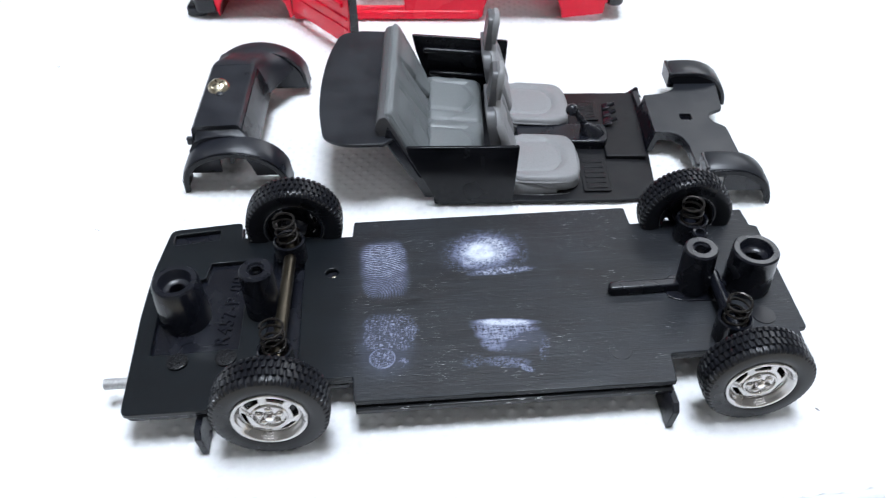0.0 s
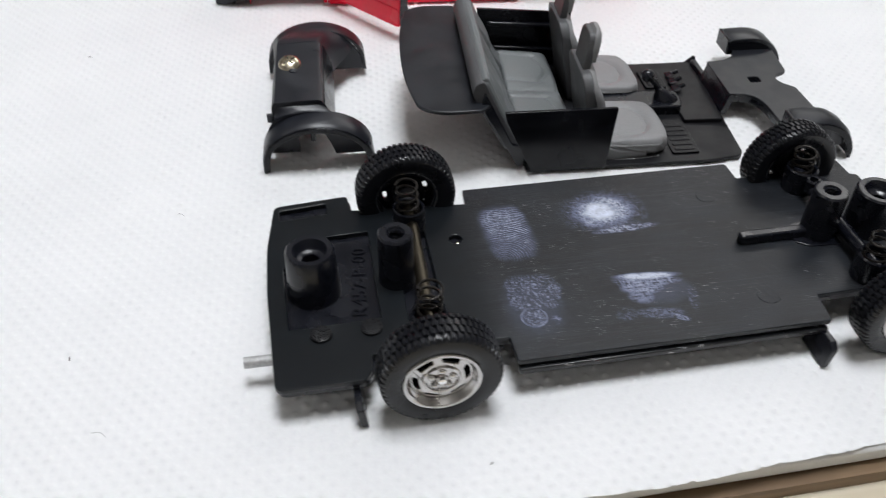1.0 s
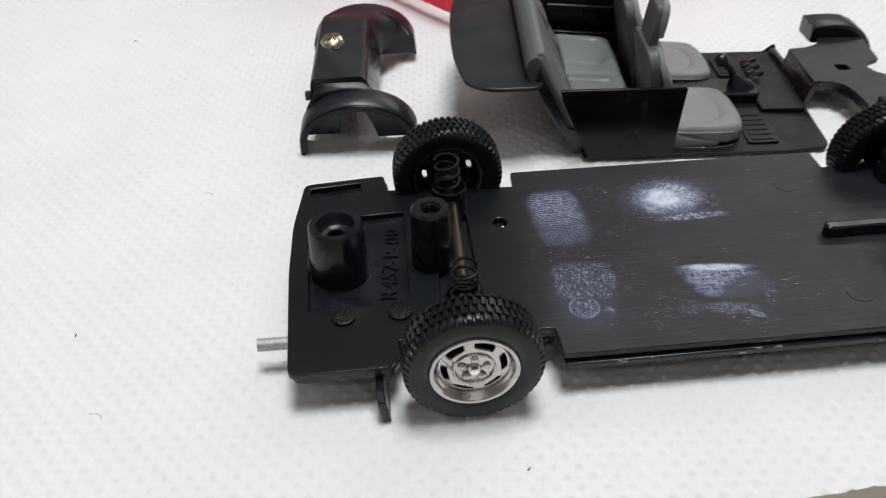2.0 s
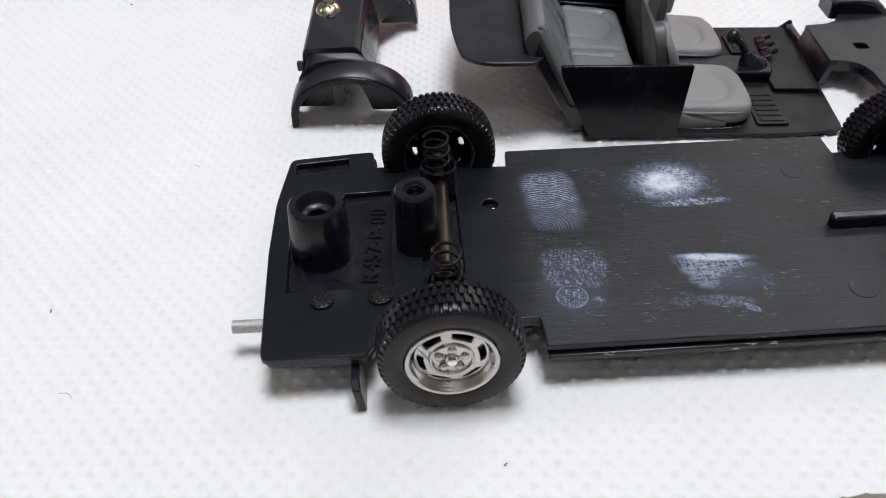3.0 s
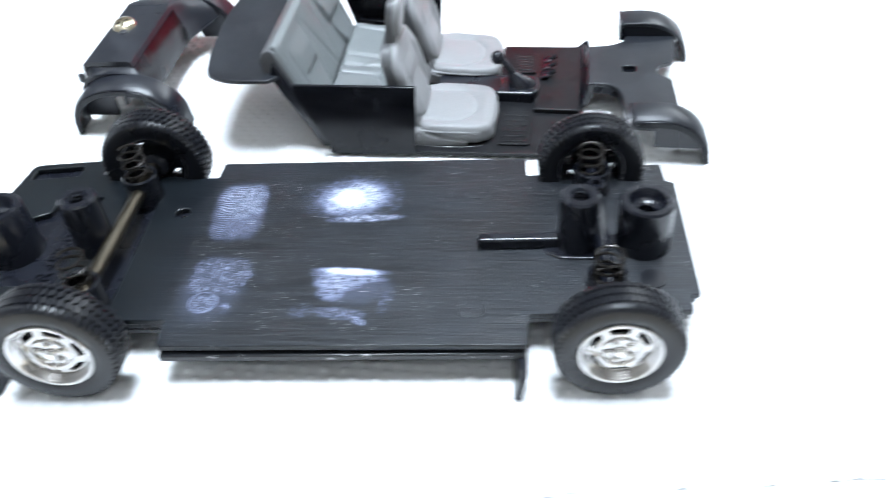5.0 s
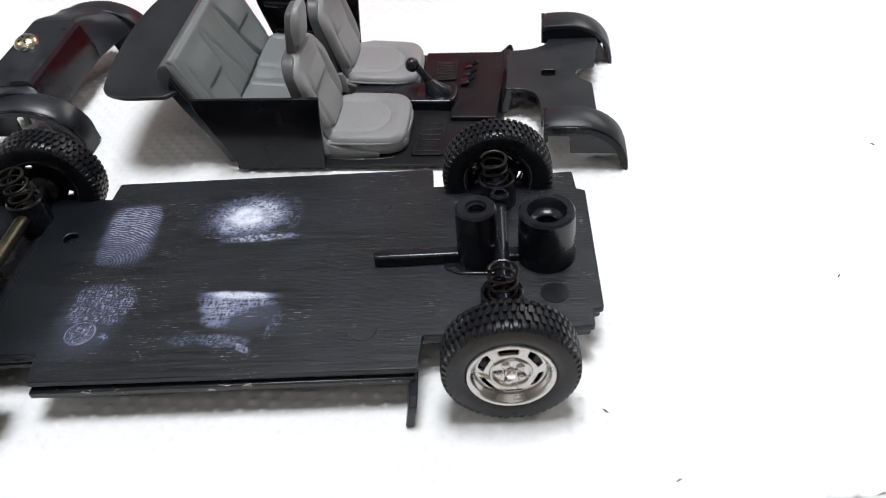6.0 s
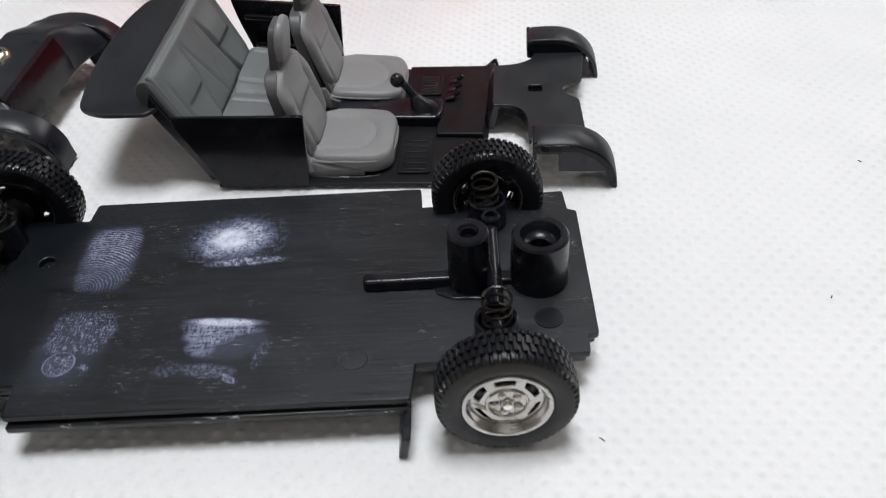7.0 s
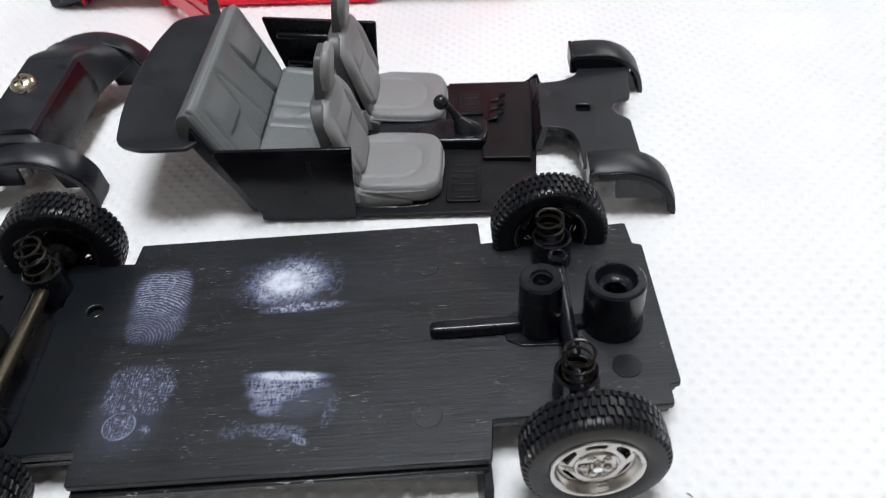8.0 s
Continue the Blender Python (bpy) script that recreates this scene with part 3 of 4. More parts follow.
def tyre_skin(count=54, r=9.6):
    """A tyre as one skin: side walls, shoulder lugs and two staggered rows of blocks with grooves between."""
    bm = bmesh.new()
    deep = 0.55
    rows = [(5.95, -2.5, 0, 0), (6.3, -2.85, 0, 0), (7.4, -3.0, 0, 0), (8.5, -2.92, 0, 0), (8.75, -2.86, 0, 0),
            (8.8, -2.84, 1, 0), (r - 0.35, -2.66, 1, 0), (r - 0.12, -2.4, 1, 0), (r - 0.05, -1.62, 1, 0), (r - deep, -1.52, 0, 0.25), (r - deep, -1.42, 0, 0.5),
            (r, -1.32, 1, 0.5), (r, -0.12, 1, 0.62), (r - deep, -0.06, 0, 0.6), (r - deep, 0.06, 0, 0.1),
            (r, 0.12, 1, 0.12), (r, 1.32, 1, 0.0), (r - deep, 1.42, 0, 0.0), (r - deep, 1.52, 0, 0.5), (r - 0.05, 1.62, 1, 0.5), (r - 0.12, 2.4, 1, 0.5), (r - 0.35, 2.66, 1, 0.5),
            (8.8, 2.84, 1, 0.5), (8.75, 2.86, 0, 0.5), (8.5, 2.92, 0, 0.5), (7.4, 3.0, 0, 0.5), (6.3, 2.85, 0, 0.5), (5.95, 2.5, 0, 0.5)]
    rings = []
    for rad, z, block, shift in rows:
        ring = []
        for k in range(count):
            for f, up in ((0.0, 0), (0.20, 0), (0.36, 1), (0.84, 1)):
                a = 2 * math.pi * (k + f + shift) / count
                low = min(rad, r - 0.36) if abs(z) < 1.4 else rad - (0.38 if rad > 8.9 else 0.14)
                rr = rad if (not block or up) else low
                ring.append(bm.verts.new((rr * math.cos(a), rr * math.sin(a), z)))
        rings.append(ring)
    size = len(rings[0])
    for a, b in zip(rings, rings[1:] + rings[:1]):
        for i in range(size):
            j = (i + 1) % size
            bm.faces.new((a[i], a[j], b[j], b[i]))
    return bm


def build_wheel():
    """One wheel round z, its outer face up."""
    wheel = holder("wheel", chassis, label="chrome wheel with a black rubber tyre")
    bm = tyre_skin()
    part("tyre", bm, RUBBER, wheel, "black rubber tyre with block tread")
    rim = lathe([(6.0, -2.5), (6.02, 2.5), (6.12, 2.8), (6.0, 3.0), (5.7, 3.02), (5.45, 2.86), (5.3, 2.5), (5.1, 2.15), (4.95, 2.05), (4.82, 1.75), (4.75, 1.3), (4.75, 1.1), (5.5, 1.1), (5.7, -2.4), (6.0, -2.5)], 64)
    part("rim", rim, CHROME, wheel, "bright chrome rim")
    slots = []
    for k in range(6):
        a = 2 * math.pi * k / 6 + 0.16
        slots.append([(r * math.cos(a + t), r * math.sin(a + t)) for r, t in rounded(3.62, 4.5, -0.34, 0.34, 0.17, 3)])
    bm = sheet(circle(0, 0, 4.85, 60), slots, 1.15, 1.65)
    for v in bm.verts:
        r = math.hypot(v.co.x, v.co.y)
        v.co.z += 0.55 * ease((4.75 - r) / 1.3) - 0.25 * ease((3.2 - r) / 0.5)
    part("wheel_disc", bm, CHROME, wheel, "chrome wheel disc with six wide slots", 0.14, 3)
    part("backing", sheet(circle(0, 0, 5.6, 40), slots, -0.3, 0.2), GLOSS, wheel)
    part("barrel", lathe([(5.68, -2.45), (5.66, 0.1), (5.3, 0.1), (5.3, -2.45), (5.68, -2.45)], 48), BLACK, wheel)
    bm = lathe([(3.0, 1.7), (2.95, 2.3), (2.8, 2.46), (2.62, 2.4), (2.5, 2.1), (2.42, 1.75), (1.05, 1.75), (0.98, 2.2), (0.8, 2.4), (0, 2.45)], 40)
    for k in range(5):
        a = 2 * math.pi * k / 5 + 0.3
        lathe([(0.64, 1.7), (0.62, 2.15), (0.5, 2.42), (0.28, 2.54), (0, 2.58)], 14, bm, (1.72 * math.cos(a), 1.72 * math.sin(a), 0))
    part("hub", bm, CHROME, wheel, "chrome hub with five nuts")
    part("axle_end", lathe([(0.66, 2.3), (0.62, 2.84), (0.5, 2.92), (0, 2.93)], 8), BRIGHT, wheel, "bright axle end")
    part("inner_hub", lathe([(2.6, 0.3), (2.5, -2.2), (1.2, -2.8), (1.2, 0.3)], 28), BLACK, wheel)
    return wheel


first = build_wheel()
first.matrix_local = pose(-0.0395, -0.0211, 0.0101, 90, 0, 0)
for x, y, turn, spin, size in ((39.8, -21.1, 0, 25, 0.95), (-38.3, 23.6, 180, 40, 1), (40.0, 20.4, 180, 10, 0.955)):
    copy_thing(first, pose(x / 1000, y / 1000, 0.0101 if size == 1 else 0.0096, 90, 0, turn) @ pose(0, 0, 0, 0, 0, spin) @ Matrix.Scale(size, 4))

# ---- the interior moulding ----
tub = thing("car_interior", "black plastic model car interior with grey painted seats", "car interior")
tub.matrix_world = pose(-0.0001, 0.05966, 0.00030, -1.0, 0, -4.29) @ Matrix.Diagonal((0.981, 1, 1, 1))
SIDE = [(-7.0, 0.1), (9.7, 0.3), (10.7, 15.3), (-13.7, 15.4), (-13.3, 13.2), (-12.1, 10.8)]
FAR_SIDE = [(-9.5, 0.1), (9.7, 0.3), (10.7, 15.3), (-13.7, 15.4), (-12.8, 11.0)]
part("side_panel", upright(-22.9, 0.8, corners(SIDE, [0.3, 0.3, 0.4, 0.4, 0.2, 0.6])), GLOSS, tub, "glossy black side panel", 0.12)
part("side_panel", upright(22.1, 0.8, corners(FAR_SIDE, [0.3, 0.3, 0.4, 0.4, 0.6])), GLOSS, tub, "glossy black side panel", 0.12)
part("armrest", box(-11.0, 8.4, 20.8, 22.2, 11.2, 12.5), GLOSS, tub, bevel=0.5, segments=3)
part("armrest", box(-11.0, 8.4, -22.2, -20.8, 11.2, 12.5), GLOSS, tub, bevel=0.5, segments=3)
part("door_pocket", box(-9.5, 8.0, 20.6, 22.15, 5.0, 6.2), GLOSS, tub, bevel=0.4)

SHELF = [(-18.4, -22.4), (-16.6, -20.4), (-18.3, 22.6), (-27.2, 23.4), (-31.8, 21.4), (-33.9, 10.4), (-34.3, 0.0), (-33.8, -10.0), (-31.7, -20.2), (-27.0, -22.6)]
part("parcel_shelf", sheet(corners(SHELF, [0.6, 0.4, 0.4, 2.5, 3.0, 5, 5, 5, 3.0, 2.5], 5), [], 15.3, 16.1), SATIN, tub, "satin black parcel shelf", 0.2)

BULK = [(-18.4, 15.8), (-17.6, 18.6), (-11.2, 5.8), (-7.0, 4.6), (-6.6, 0.3), (-10.0, 0.2), (-11.6, 3.4), (-14.4, 8.6), (-16.6, 12.2)]
part("bulkhead", upright(-20.4, 36.0, corners(BULK, 0.4)), BLACK, tub, bevel=0.2)
bench = holder("bench_seat", tub, (0.6, 0, 0), label="grey painted rear bench seat")
BACK = [(-19.4, 19.4), (-19.0, 20.8), (-18.0, 21.5), (-17.3, 20.9), (-13.8, 13.6), (-10.2, 6.4), (-11.4, 5.4), (-15.0, 10.0)]
part("side_shell", upright(-19.6, 36.3, corners([(-21.0, 18.2), (-20.2, 20.4), (-18.4, 21.0), (-14.8, 13.4), (-10.6, 5.8), (-10.2, 3.0), (-13.4, 4.4), (-17.6, 11.6)], [0.8, 1.0, 1.0, 2, 0.6, 0.6, 2, 2])), DARKGREY, bench, "dark grey unpainted shell", 0.3)
part("backrest", upright(-18.9, 35.4, corners(BACK, [0.5, 0.6, 0.8, 0.8, 2, 0.5, 0.5, 1])), BENCH, bench, bevel=0.6, segments=4)


def quilt(a0, a1, b0, b1, thick, relief, power=8.0, edge=0.8, na=56, nb=60, taper=0.0):
    """A padded slab with a soft rim; relief(a, b) is the height of its top over the local plane."""
    bm = bmesh.new()
    ac, bc, ha, hb = (a0 + a1) / 2, (b0 + b1) / 2, (a1 - a0) / 2, (b1 - b0) / 2
    top = []
    for i in range(na + 1):
        row = []
        for j in range(nb + 1):
            x, y = math.sin((i / na - 0.5) * math.pi * 0.98) / math.sin(math.pi * 0.49), math.sin((j / nb - 0.5) * math.pi * 0.98) / math.sin(math.pi * 0.49)
            x, y = 0.35 * x + 0.65 * (2 * i / na - 1), 0.35 * y + 0.65 * (2 * j / nb - 1)
            big = max(abs(x), abs(y))
            k = big / (abs(x) ** power + abs(y) ** power) ** (1 / power) if big > 1e-6 else 1.0
            px, py = x * k, y * k
            a, b = ac + ha * px, bc + hb * py * (1 - (taper * (px + 1) / 2 if py > 0 else 0))
            rim = (1 - big) * min(ha, hb)
            drop = 0.0 if rim > edge else edge - math.sqrt(max(0.0, edge * edge - (edge - rim) ** 2))
            row.append(bm.verts.new((a, b, relief(a, b) - drop)))
        top.append(row)
    loop = top[0] + [r[-1] for r in top[1:-1]] + top[-1][::-1] + [r[0] for r in top[-2:0:-1]]
    foot = [bm.verts.new((v.co.x, v.co.y, -thick)) for v in loop]
    for r, q in zip(top, top[1:]):
        for j in range(nb):
            bm.faces.new((r[j], r[j + 1], q[j + 1], q[j]))
    for k in range(len(loop)):
        m = (k + 1) % len(loop)
        bm.faces.new((loop[k], loop[m], foot[m], foot[k]))
    bm.faces.new(foot)
    return bm


def bench_back(a, b):
    s, w = a / 15.8, abs(b + 0.5)
    outer = 5.0 + 3.0 * max(s, 0) ** 1.4
    vee = 4.5 - 4.0 * s
    z = 0.45 + 0.25 * dip(w, 2.5)
    z -= 0.8 * dip(w - outer, 0.45) * ease((s - 0.05) * 6)
    z -= 0.34 * dip(w - vee, 0.45) * ease((s - 0.02) * 8)
    z -= 0.45 * dip(w - 15.8, 0.45) * ease((s - 0.08) * 5)
    inside = ease((w - outer) / 0.8) * ease((15.4 - w) / 2.4)
    z += inside * (0.5 * ease((s - 0.10) * 3.5) * ease((0.57 - s) / 0.05) + 0.55 * ease((s - 0.62) * 2.8))
    return z - 0.35 * ease((w - 16.4) / 1.8)


def bench_cushion(a, b):
    w = abs(b + 0.7)
    v = w - 9.2
    front = 0.9 - 0.09 * v * v
    z = 0.55 * (1 - dip(w, 2.2)) + 0.2 * dip(v, 5.0)
    z -= 0.55 * dip(a - front, 0.5) * ease((5.8 - abs(v)) / 1.4)
    z -= 0.45 * dip(abs(v) - 5.8, 0.5) * ease((0.5 - a) / 1.5)
    return z + 0.25 * ease((a - front - 0.5) / 1.2) - 0.45 * dip(w, 0.45) - 0.6 * ease((a - 1.6) / 2.0)


part("back_cover", quilt(-0.6, 15.8, -19.4, 18.5, 0.9, bench_back, 16, 0.9, 64, 120, 0.09), BENCH, bench, "grey padded back with curved creases", m=pose(-0.0174, 0, 0.0209, 0, 63.6, 0))
CUSH = [(-10.8, 3.0), (-10.6, 6.4), (-9.4, 6.6), (2.2, 5.8), (3.2, 5.0), (3.4, 0.9), (-6.0, 0.9)]
part("cushion", upright(-18.8, 36.4, corners(CUSH, [0.5, 0.5, 1.0, 1.2, 0.8, 0.3, 0.5])), BENCH, bench, bevel=0.6, segments=4)
part("cushion_cover", quilt(-10.0, 3.0, -19.0, 17.0, 0.5, bench_cushion, 14, 0.9, 44, 100), BENCH, bench, m=pose(0, 0, 0.0065, 0, 4.2, 0))

part("floor_pan", sheet(corners([(-8, -22.6), (34, -22.6), (42.6, -21.4), (43.6, -5.0), (44.6, 5.0), (44.6, 20.8), (27, 21.2), (10, 22.4), (-8, 22.6)], [0.5, 1, 2, 0.4, 0.4, 1, 1, 0.5, 0.5]), [], 0.05, 0.75), MATTED, tub, bevel=0.15)
part("floor_rise", sheet(corners([(33.0, -7.6), (42.6, -7.8), (44.2, 20.2), (25.6, 20.4), (25.6, 4.0), (33.0, 4.0)], 0.5), [], 0.7, 1.9), MATTED, tub, bevel=0.2)


def floor_mat(u, v, z, w, h):
    mat = part("floor_mat", sheet(rounded(u - w, u + w, v - h, v + h, 0.6, 3), [], z - 0.1, z + 0.55), MATTED, tub, "ribbed black floor mat", 0.1)
    for k in range(6):
        y = v - h + 1.4 + k * (2 * h - 2.8) / 5
        part("rib", box(u - w + 0.9, u + w - 0.9, y - 0.5, y + 0.5, z + 0.5, z + 0.75), MATTED, mat, bevel=0.15)


floor_mat(29.4, -13.8, 0.75, 3.2, 6.2)
floor_mat(30.6, 11.4, 1.9, 2.7, 4.4)
console = part("console", sheet(corners([(12.0, -3.6), (33.4, -4.0), (34.2, -1.0), (34.0, 3.6), (12.0, 3.6)], [0.5, 1.5, 1, 1.5, 0.5]), [], 0.7, 3.5), BLACK, tub, bevel=0.7, segments=3)
lever = holder("gear_lever", tub, label="black gear lever with a round knob")
part("boot", loft([[(30.4 + r * 1.25 * math.cos(a) + du, -0.3 + r * math.sin(a), z) for a in (k * math.pi / 8 for k in range(16))] for r, z, du in ((2.5, 3.3, 0), (2.2, 4.3, -0.3), (1.3, 5.4, -1.3), (0.9, 6.4, -2.2))]), BLACK, lever)
part("stick", tube([(29.0, -0.2, 5.2), (27.0, 0.1, 7.8), (25.4, 0.3, 9.5)], 0.75, 12), BLACK, lever)
part("knob", lathe([(0, -1.5)] + [(1.5 * math.cos(radians(a)), 1.5 * math.sin(radians(a))) for a in range(-75, 90, 15)] + [(0, 1.5)], 20, at=(25.0, 0.35, 9.5)), BLACK, lever)
for u, v, s in ((35.6, 12.6, 1.0), (35.4, 9.2, 1.0), (35.2, 5.8, 1.1)):
    pedal = part("pedal", box(-0.9 * s, 0.9 * s, -1.25 * s, 1.25 * s, -0.25, 0.25), BLACK, tub, bevel=0.2, m=pose(u / 1000, v / 1000, 0.0026, 0, -16, 0))
    part("pedal_arm", tube([(0.6, 0, -0.1), (2.4, 0, 0.3)], 0.5, 8), BLACK, pedal)

FIRE = [(42.9, 0.7), (43.3, 1.9), (44.6, 6.2), (46.2, 6.2), (45.0, 1.9), (44.6, 0.7)]
part("firewall", upright(-4.4, 15.6, FIRE), BLACK, tub, bevel=0.2)
part("firewall", upright(11.2, 7.8, [(43.4, 0.7), (43.6, 3.2), (44.9, 3.2), (44.9, 0.7)]), BLACK, tub, bevel=0.15)
part("fin", loft([[(41.4, 20.0, 0.7), (46.4, 19.6, 0.7), (46.4, 20.7, 0.7), (41.4, 20.9, 0.7)], [(43.0, 20.1, 1.9), (45.6, 19.9, 1.8), (45.6, 20.6, 1.8), (43.0, 20.8, 1.9)], [(44.6, 20.3, 3.4), (45.2, 20.2, 3.3), (45.2, 20.5, 3.3), (44.6, 20.6, 3.4)]]), BLACK, tub)
NOSE = [(44.4, -4.2), (48.4, -4.6), (50.4, -6.4), (51.2, -9.6), (51.4, -17.2), (62.2, -17.2), (62.0, -9.6), (61.8, -2.6), (59.4, -0.4), (58.6, 1.7), (59.6, 3.6), (62.8, 5.2), (64.0, 17.2), (53.4, 17.2), (52.6, 14.4), (49.6, 12.4), (44.6, 11.8)]
part("nose_plate", sheet(corners(NOSE, [0.4, 1.2, 1.5, 1, 0.3, 0.3, 0.4, 0.8, 0.8, 0.8, 0.8, 1, 0.3, 0.3, 1, 1.5, 0.5]), [rounded(51.7, 54.5, 0.6, 3.2, 0.5, 3)], 5.4, 6.3), SATIN, tub, "satin black nose plate", 0.15)

# Black box added below the nose hole, standing in for the shade inside it.
part("socket", box(51.3, 54.9, 0.2, 3.6, 1.4, 5.4), GLOSS, tub)
WELL = [(44.5, -4.3), (48.4, -4.7), (50.4, -6.5), (51.2, -9.7), (51.5, -15.4)]
part("well_wall", sheet(WELL + [(x + 0.75, y + 0.75) for x, y in reversed(WELL)], [], 4.0, 5.5), BLACK, tub, bevel=0.1)
WELL = [(53.4, 17.0), (52.6, 14.3), (49.6, 12.3), (44.7, 11.7)]
part("well_wall", sheet(WELL + [(x + 0.75, y - 0.75) for x, y in reversed(WELL)], [], 4.0, 5.5), BLACK, tub, bevel=0.1)


def front_fender(side, inner, outer, rise):
    """Half a wheel arch: a curved band with a lip and a skirt; side -1 or +1."""
    fender = holder("front_fender", tub, (0, 0, rise))
    prof = [(51.9, 9.0), (53.2, 9.6), (57.4, 9.7)] + [(57.4 + 10.2 * math.sin(radians(a)), 9.7 * math.cos(radians(a)) ** 0.9) for a in range(12, 90, 9)] + [(67.6, 0.1 - rise)]
    a, b = sorted((side * inner, side * outer))
    band = shell(prof, a, b, 0.9, ys=[a, a + 1.2, b - 1.4, b], flare=(lambda y: -0.8 if abs(abs(y) - outer) < 0.1 else (-0.3 if abs(abs(y) - inner) < 0.1 else 0.0)))
    part("band", band, SATIN, fender, bevel=0.2)
    lip = shell([(x, z - 0.9) for x, z in prof[1:-1]], *sorted((side * (outer - 0.6), side * (outer + 0.25))), 1.4)
    part("lip", lip, GLOSS, fender, bevel=0.2)
    wall = [(56.8, 2.4), (65.5, 2.2), (65.1, 4.2), (63.0, 7.0), (60.0, 8.7), (52.2, 8.9), (52.2, 6.2), (56.6, 6.0)]
    part("skirt", upright(side * (outer - 1.6) - 0.4, 0.8, corners(wall, 0.3)), BLACK, fender, bevel=0.12)
    part("inner_wall", upright(side * (inner + 0.5) - 0.4, 0.8, corners([(52.0, 5.2), (61.0, 5.0), (62.2, 0.8), (66.2, 0.8), (65.1, 4.2), (63.0, 7.0), (60.0, 8.7), (52.0, 8.9)], 0.3)), BLACK, fender, bevel=0.12)
    part("end_wall", box(51.8, 52.6, *sorted((side * (inner + 0.3), side * (outer - 0.5))), 5.2, 9.2), BLACK, fender, bevel=0.15)


front_fender(-1, 16.6, 23.0, 0.0)
front_fender(1, 16.8, 24.3, 0.0)


def oval(cu, cz, hw, ht, lean, k=28, p=3.2):
    """A section across a seat back: rounded box of half-width hw and half-thickness ht, its middle at (cu, cz)."""
    out = []
    for i in range(k):
        a = 2 * math.pi * i / k
        c, s = math.cos(a), math.sin(a)
        y, d = hw * abs(c) ** (2 / p) * (1 if c > 0 else -1), ht * abs(s) ** (2 / p) * (1 if s > 0 else -1)
        out.append(Vector((cu + d * math.cos(lean), y, cz + d * math.sin(lean))))
    return out


def front_seat(v):
    """A seat in its own frame: the cushion forward, the back leaning, a headrest on a neck."""
    seat = holder("front_seat", tub, (0, v, 0), label="grey painted front seat with a headrest")
    cush = []
    for u, top, low, hw in ((8.8, 4.0, 1.2, 6.8), (9.4, 4.6, 0.7, 7.8), (12, 4.7, 0.5, 8.25), (17, 4.6, 0.5, 8.35), (22, 4.5, 0.5, 8.2), (24.0, 4.3, 0.6, 7.4), (25.0, 3.8, 0.9, 6.4), (25.4, 3.0, 1.4, 5.4)):
        sec = []
        for i in range(28):
            a = 2 * math.pi * i / 28
            c, s = math.cos(a), math.sin(a)
            sec.append(Vector((u, hw * abs(c) ** 0.4 * (1 if c > 0 else -1), (top + low) / 2 + (top - low) / 2 * abs(s) ** 0.45 * (1 if s > 0 else -1))))
        cush.append(sec)
    part("base", loft(cush), GREY, seat)

    def cushion_top(a, b):
        front = 12.6 - 2.4 * (abs(b) / 5.2) ** 3
        z = 0.18 * (1 - (abs(b) / 8.6) ** 2)
        z -= 0.36 * dip(a - front, 0.34) * ease((5.6 - abs(b)) / 0.8)
        z -= 0.30 * dip(abs(b) - 5.6, 0.34) * ease((10.4 - a) / 1.0)
        return z + 0.22 * ease((a - front - 0.3) / 1.4) * ease((15.8 - a) / 1.6) + 0.15 * ease((abs(b) - 6.0) / 1.2)

    part("cushion", quilt(0.0, 16.7, -8.8, 8.8, 1.1, cushion_top, 4.2, 0.9, 44, 44), GREY, seat, m=pose(0.0088, 0, 0.0051, 0, 1.4, 0))
    edge = [(9.6, -8.4, 4.1), (14, -8.8, 4.1), (19, -8.8, 4.0), (22.4, -8.4, 3.9), (24.5, -6.7, 3.7), (25.4, -3.5, 3.6), (25.6, 0, 3.5), (25.4, 3.5, 3.6), (24.5, 6.7, 3.7), (22.4, 8.4, 3.9), (19, 8.8, 4.0), (14, 8.8, 4.1), (9.6, 8.4, 4.1)]
    part("piping", tube(edge, 0.26, 6), GREY, seat)
    part("worn_edge", tube([(x, y * 1.03, 0.7) for x, y, z in edge], 0.2, 6), FLAKED, seat, "flaked paint along the base")
    for s in (-1, 1):
        part("side_skirt", loft([[(9.2, s * 7.8, 0.5), (9.2, s * 8.7, 0.6), (9.2, s * 8.9, 4.4), (9.2, s * 7.8, 5.0)],
                                 [(13.0, s * 7.8, 0.5), (13.0, s * 8.8, 0.6), (13.0, s * 9.1, 3.1), (13.0, s * 7.8, 3.8)],
                                 [(20.0, s * 7.8, 0.5), (20.0, s * 8.5, 0.6), (20.0, s * 8.6, 1.7), (20.0, s * 7.8, 2.1)]]), GREY, seat, bevel=0.3, segments=3)
        part("hinge_cover", loft([oval(9.2, 2.0, 0.8, 1.3, 0, 12), oval(8.8, 4.6, 0.8, 1.3, 0, 12), oval(8.6, 6.0, 0.45, 0.8, 0, 12)]), GREY, seat, m=pose(0, s * 0.0084, 0))
    lean = radians(-14)
    line = ((9.3, 3.2, 7.0, 1.2), (8.8, 5.0, 7.9, 1.5), (7.6, 9.0, 8.2, 1.6), (6.4, 13.5, 8.2, 1.75), (5.6, 17.0, 7.8, 1.7), (5.1, 19.0, 6.8, 1.35), (4.9, 20.2, 4.8, 0.9))
    part("backrest", loft([oval(cu + 1.1, cz, hw - 0.15, 1.0, lean) for cu, cz, hw, th in line]), GREY, seat)
